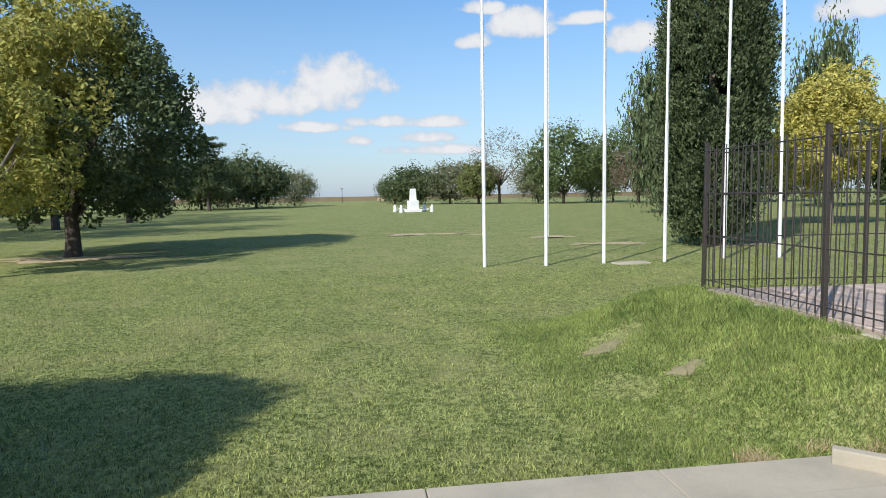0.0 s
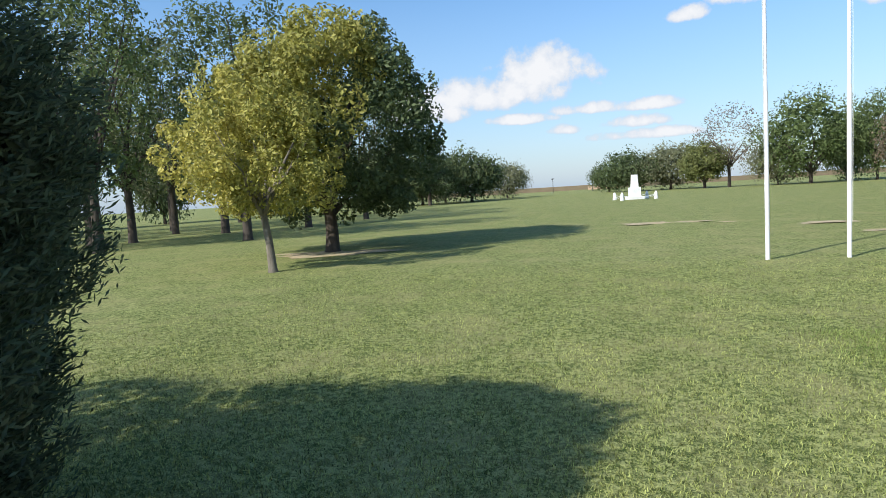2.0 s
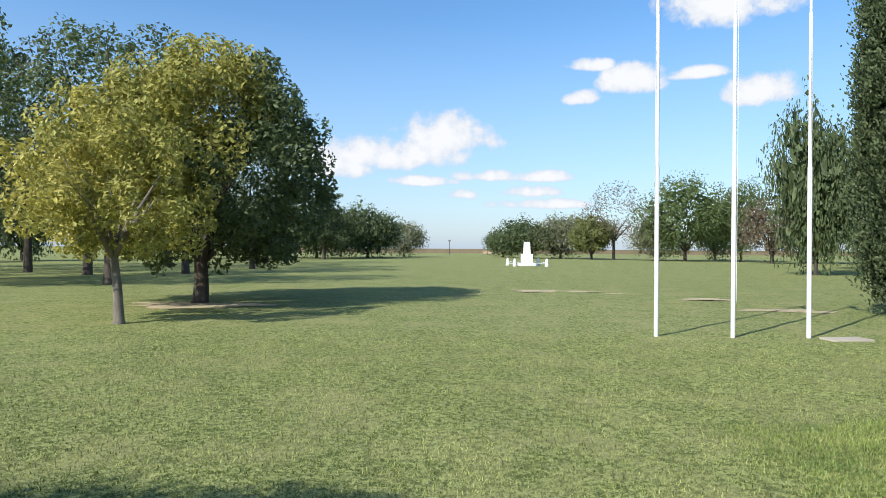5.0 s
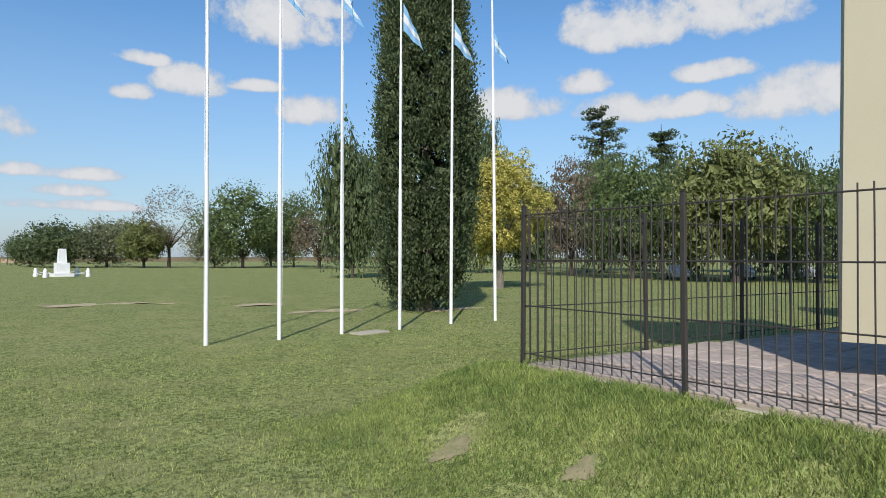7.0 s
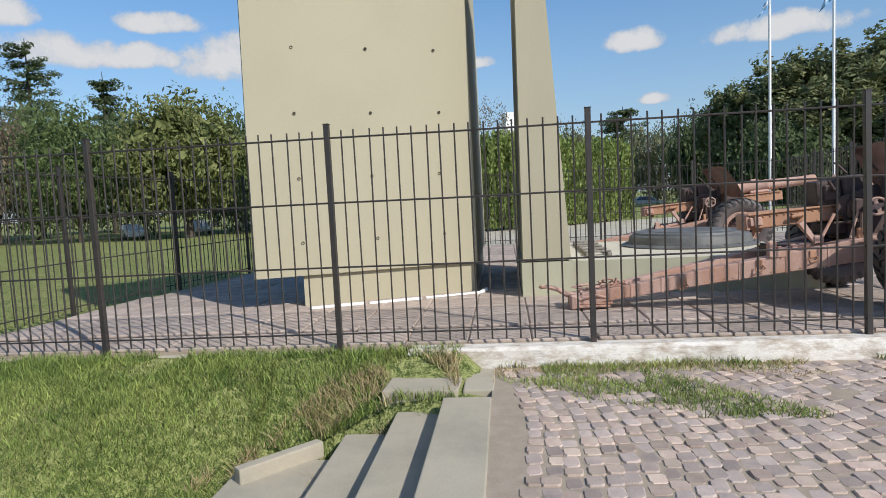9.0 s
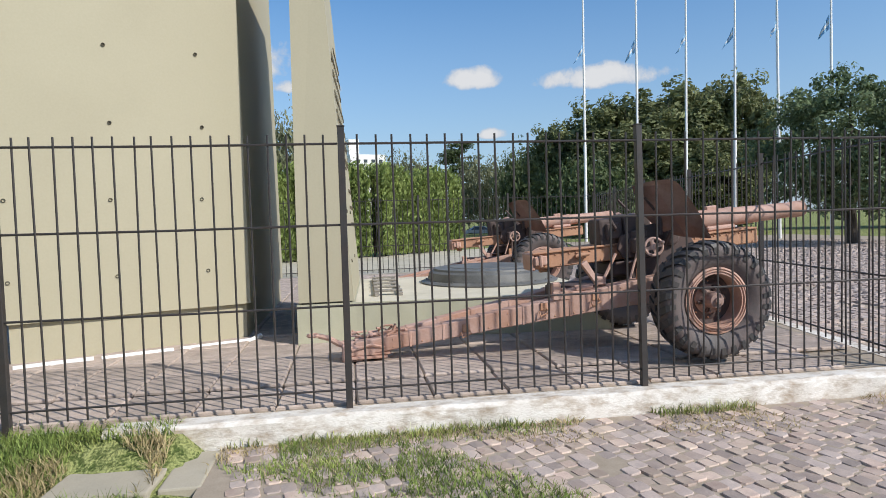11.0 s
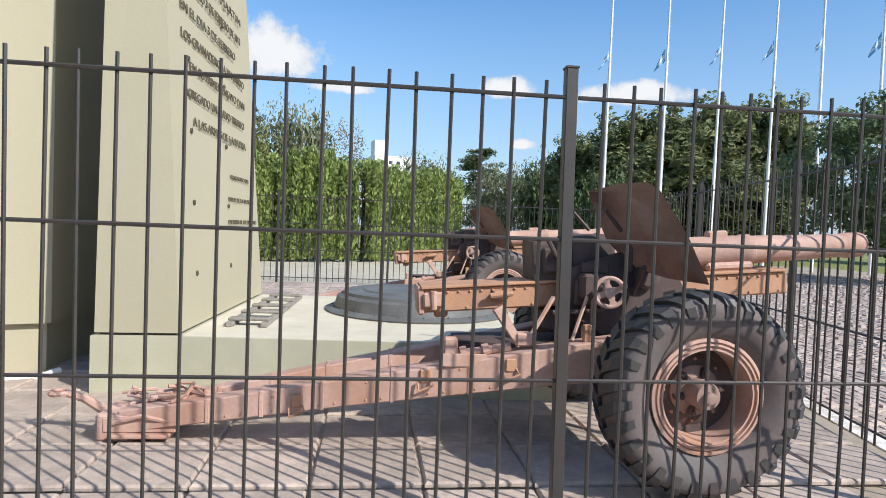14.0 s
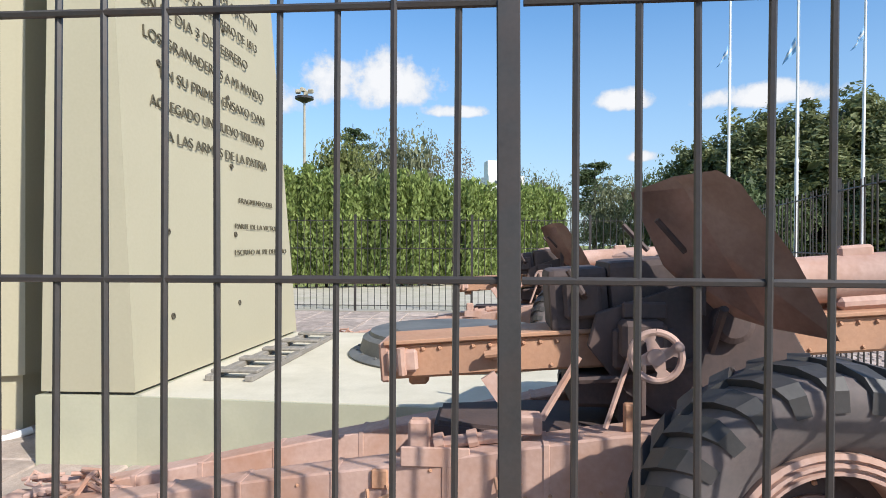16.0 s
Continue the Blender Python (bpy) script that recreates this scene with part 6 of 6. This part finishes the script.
# gravel strip between the far fence and the hedges
bm = bmesh.new()
prism(bm, [(12.66, 5.2), (12.70, -7.2), (15.2, -8.6), (27.0, -8.0), (22.6, 0.5), (19.4, 6.5)], -0.9, -0.055)
tagged(part("path", bm, M_path), "pale gravel path in front of the hedges", "path", kind="structure")

# white kerb line at the foot of the right-hand fence, and the kerb of the lawn across the road
bm = bmesh.new()
a, b = Vector((0.0, -5.02, 0)), Vector((12.6, -7.34, 0))
d = (b - a).normalized()
n_ = Vector((d.y, -d.x, 0))
v = [a, b, b + n_ * 0.16, a + n_ * 0.16]
prism(bm, [(p.x, p.y) for p in v][::-1], -0.4, -0.03)
tagged(part("kerb_side", bm, M_lime), "whitewashed kerb under the side fence", "kerb", kind="structure")
bm = bmesh.new()
pts = [(30 * math.cos(t) - 8.0, -34 + 20 * math.sin(t)) for t in np.linspace(0.35, 1.75, 24)]
inner = [(x * 0.985, y - 0.3) for x, y in pts]
for p, q, r, s in zip(pts, pts[1:], inner[1:], inner):
    prism(bm, [p, s, r, q], -0.5, -0.06)
tagged(part("kerb_curved", bm, M_step), "low grey curved kerb across the road", "kerb", kind="structure")


# ---- grass ----
def blades(name, placing, count, h_lo, h_hi, width, mat, seed, label, bend=0.5):
    rg = np.random.default_rng(seed)
    pts = placing(rg, count)
    n = len(pts)
    a = rg.uniform(0, 2 * math.pi, n)
    b = rg.uniform(0, 2 * math.pi, n)
    h = rg.uniform(h_lo, h_hi, n)
    side = np.stack([np.cos(a), np.sin(a), np.zeros(n)], 1) * (width * rg.uniform(0.6, 1.3, n))[:, None]
    tip = np.stack([np.cos(b), np.sin(b), np.zeros(n)], 1) * (h * bend * rg.uniform(0.2, 1.3, n))[:, None]
    mid = tip * 0.35
    mid[:, 2] = h * 0.6
    tip[:, 2] = h
    v = np.stack([pts - side, pts + side, pts + mid + side * 0.7, pts + mid - side * 0.7, pts + tip], 1).reshape(-1, 3)
    base = np.arange(n) * 5
    quads = np.stack([base, base + 1, base + 2, base + 3], 1).tolist()
    tris = np.stack([base + 3, base + 2, base + 4], 1).tolist()
    ob = mesh_np(name, v, quads + tris, mat)
    return tagged(ob, label, "grass", kind="stuff")


def field(x0, x1, y0, y1, keep, power=1.0):
    def place(rg, count):
        x = rg.uniform(x0, x1, count)
        y = y0 + (y1 - y0) * rg.uniform(0, 1, count) ** power
        pts = [(p, q, -0.216 if q < 0.95 else ground_z(p, q) - 0.005) for p, q in zip(x.tolist(), y.tolist()) if keep(p, q)]
        return np.array(pts)
    return place


def patch_here(x, y):
    for px, py, r in ((-1.93, 6.45, 0.22), (-1.6, 4.95, 0.16)):
        if math.hypot((x - px) / 1.6, y - py) < r * (0.8 + 0.5 * random.random()) and random.random() < 0.8:
            return True
    return False


def on_bank(x, y):
    if patch_here(x, y):
        return False
    return x < -0.03 and (y > 1.25) and not (x < STEP_E - 0.15 and y < 2.97) and not (y < 1.90 and -0.88 < x < -0.22 and y > 1.20) and noise.noise(Vector((x * 1.1, y * 1.1, 0))) > -0.42


blades("bank_grass", field(-3.4, -0.03, 1.0, 9.4, lambda x, y: on_bank(x, y) and random.random() < min(1, (x + 3.4) / 1.4, (9.4 - y) / 1.2)), 90000, 0.025, 0.075, 0.0042, M_bank, 206, "longer grass on the slope below the fence", 0.9)
blades("tall_grass", field(-1.9, -0.03, 1.0, 7.6, lambda x, y: on_bank(x, y) and random.random() < 1.0 + 0.55 * x and noise.noise(Vector((x * 1.7, y * 1.7, 4))) > -0.25), 30000, 0.05, 0.13, 0.0045, M_bank, 201, "long uncut grass on the bank under the fence", 0.8)
def lawn_keep(x, y):
    if not ((x < -0.2 or y > 7.6) and not (x < -9 and y < 3.5)) or patch_here(x, y):
        return False
    edge = min(x + 17.0, 9.0 - x, (19.0 - y) * 1.2) / 5.0
    return random.random() < edge


blades("lawn_grass", field(-17.0, 9.0, 2.96, 19.0, lawn_keep, 2.0), 380000, 0.014, 0.052, 0.005, M_blade, 202, "short mown lawn grass", 0.9)
blades("dry_tufts", field(-2.1, -0.25, 1.25, 3.3, lambda x, y: noise.noise(Vector((x * 2.2, y * 2.2, 7))) > 0.02 and not (x < -1.05 and y < 2.2) and abs(y - (1.6 - (x + 0.4) * 1.0)) < 0.75), 17000, 0.04, 0.15, 0.005, M_dry, 203, "straw-coloured dry grass at the end of the steps", 1.0)
blades("verge_grass", field(-1.6, -0.17, -1.6, 1.0, lambda x, y: abs((x + 0.3) * 0.70 - (y - 0.45) * 0.62 + 0.12 * math.sin(3 * y)) < 0.22 + 0.2 * random.random() and noise.noise(Vector((x * 3.1, y * 3.1, 5.5))) > -0.1 or (x > -0.45 and y < 0.2 and random.random() < 0.35)), 15000, 0.02, 0.075, 0.004, M_bank, 204, "thin grass growing between the cobbles by the kerb", 0.9)
blades("dry_verge", field(-0.85, -0.17, -5.0, 1.0, lambda x, y: noise.noise(Vector((x * 2.4, y * 1.3, 9.5))) > 0.08 - 0.25 * (x + 0.5) and random.random() < 1.2 + 1.3 * x), 9000, 0.015, 0.06, 0.0045, M_dry, 207, "dry straw-coloured grass lying along the white kerb", 1.3)
blades("kerb_weeds", field(-0.30, -0.17, -5.0, 2.0, lambda x, y: noise.noise(Vector((x * 2, y * 1.6, 2.5))) > 0.05), 2600, 0.03, 0.11, 0.004, M_blade, 205, "weeds along the foot of the white kerb", 0.8)
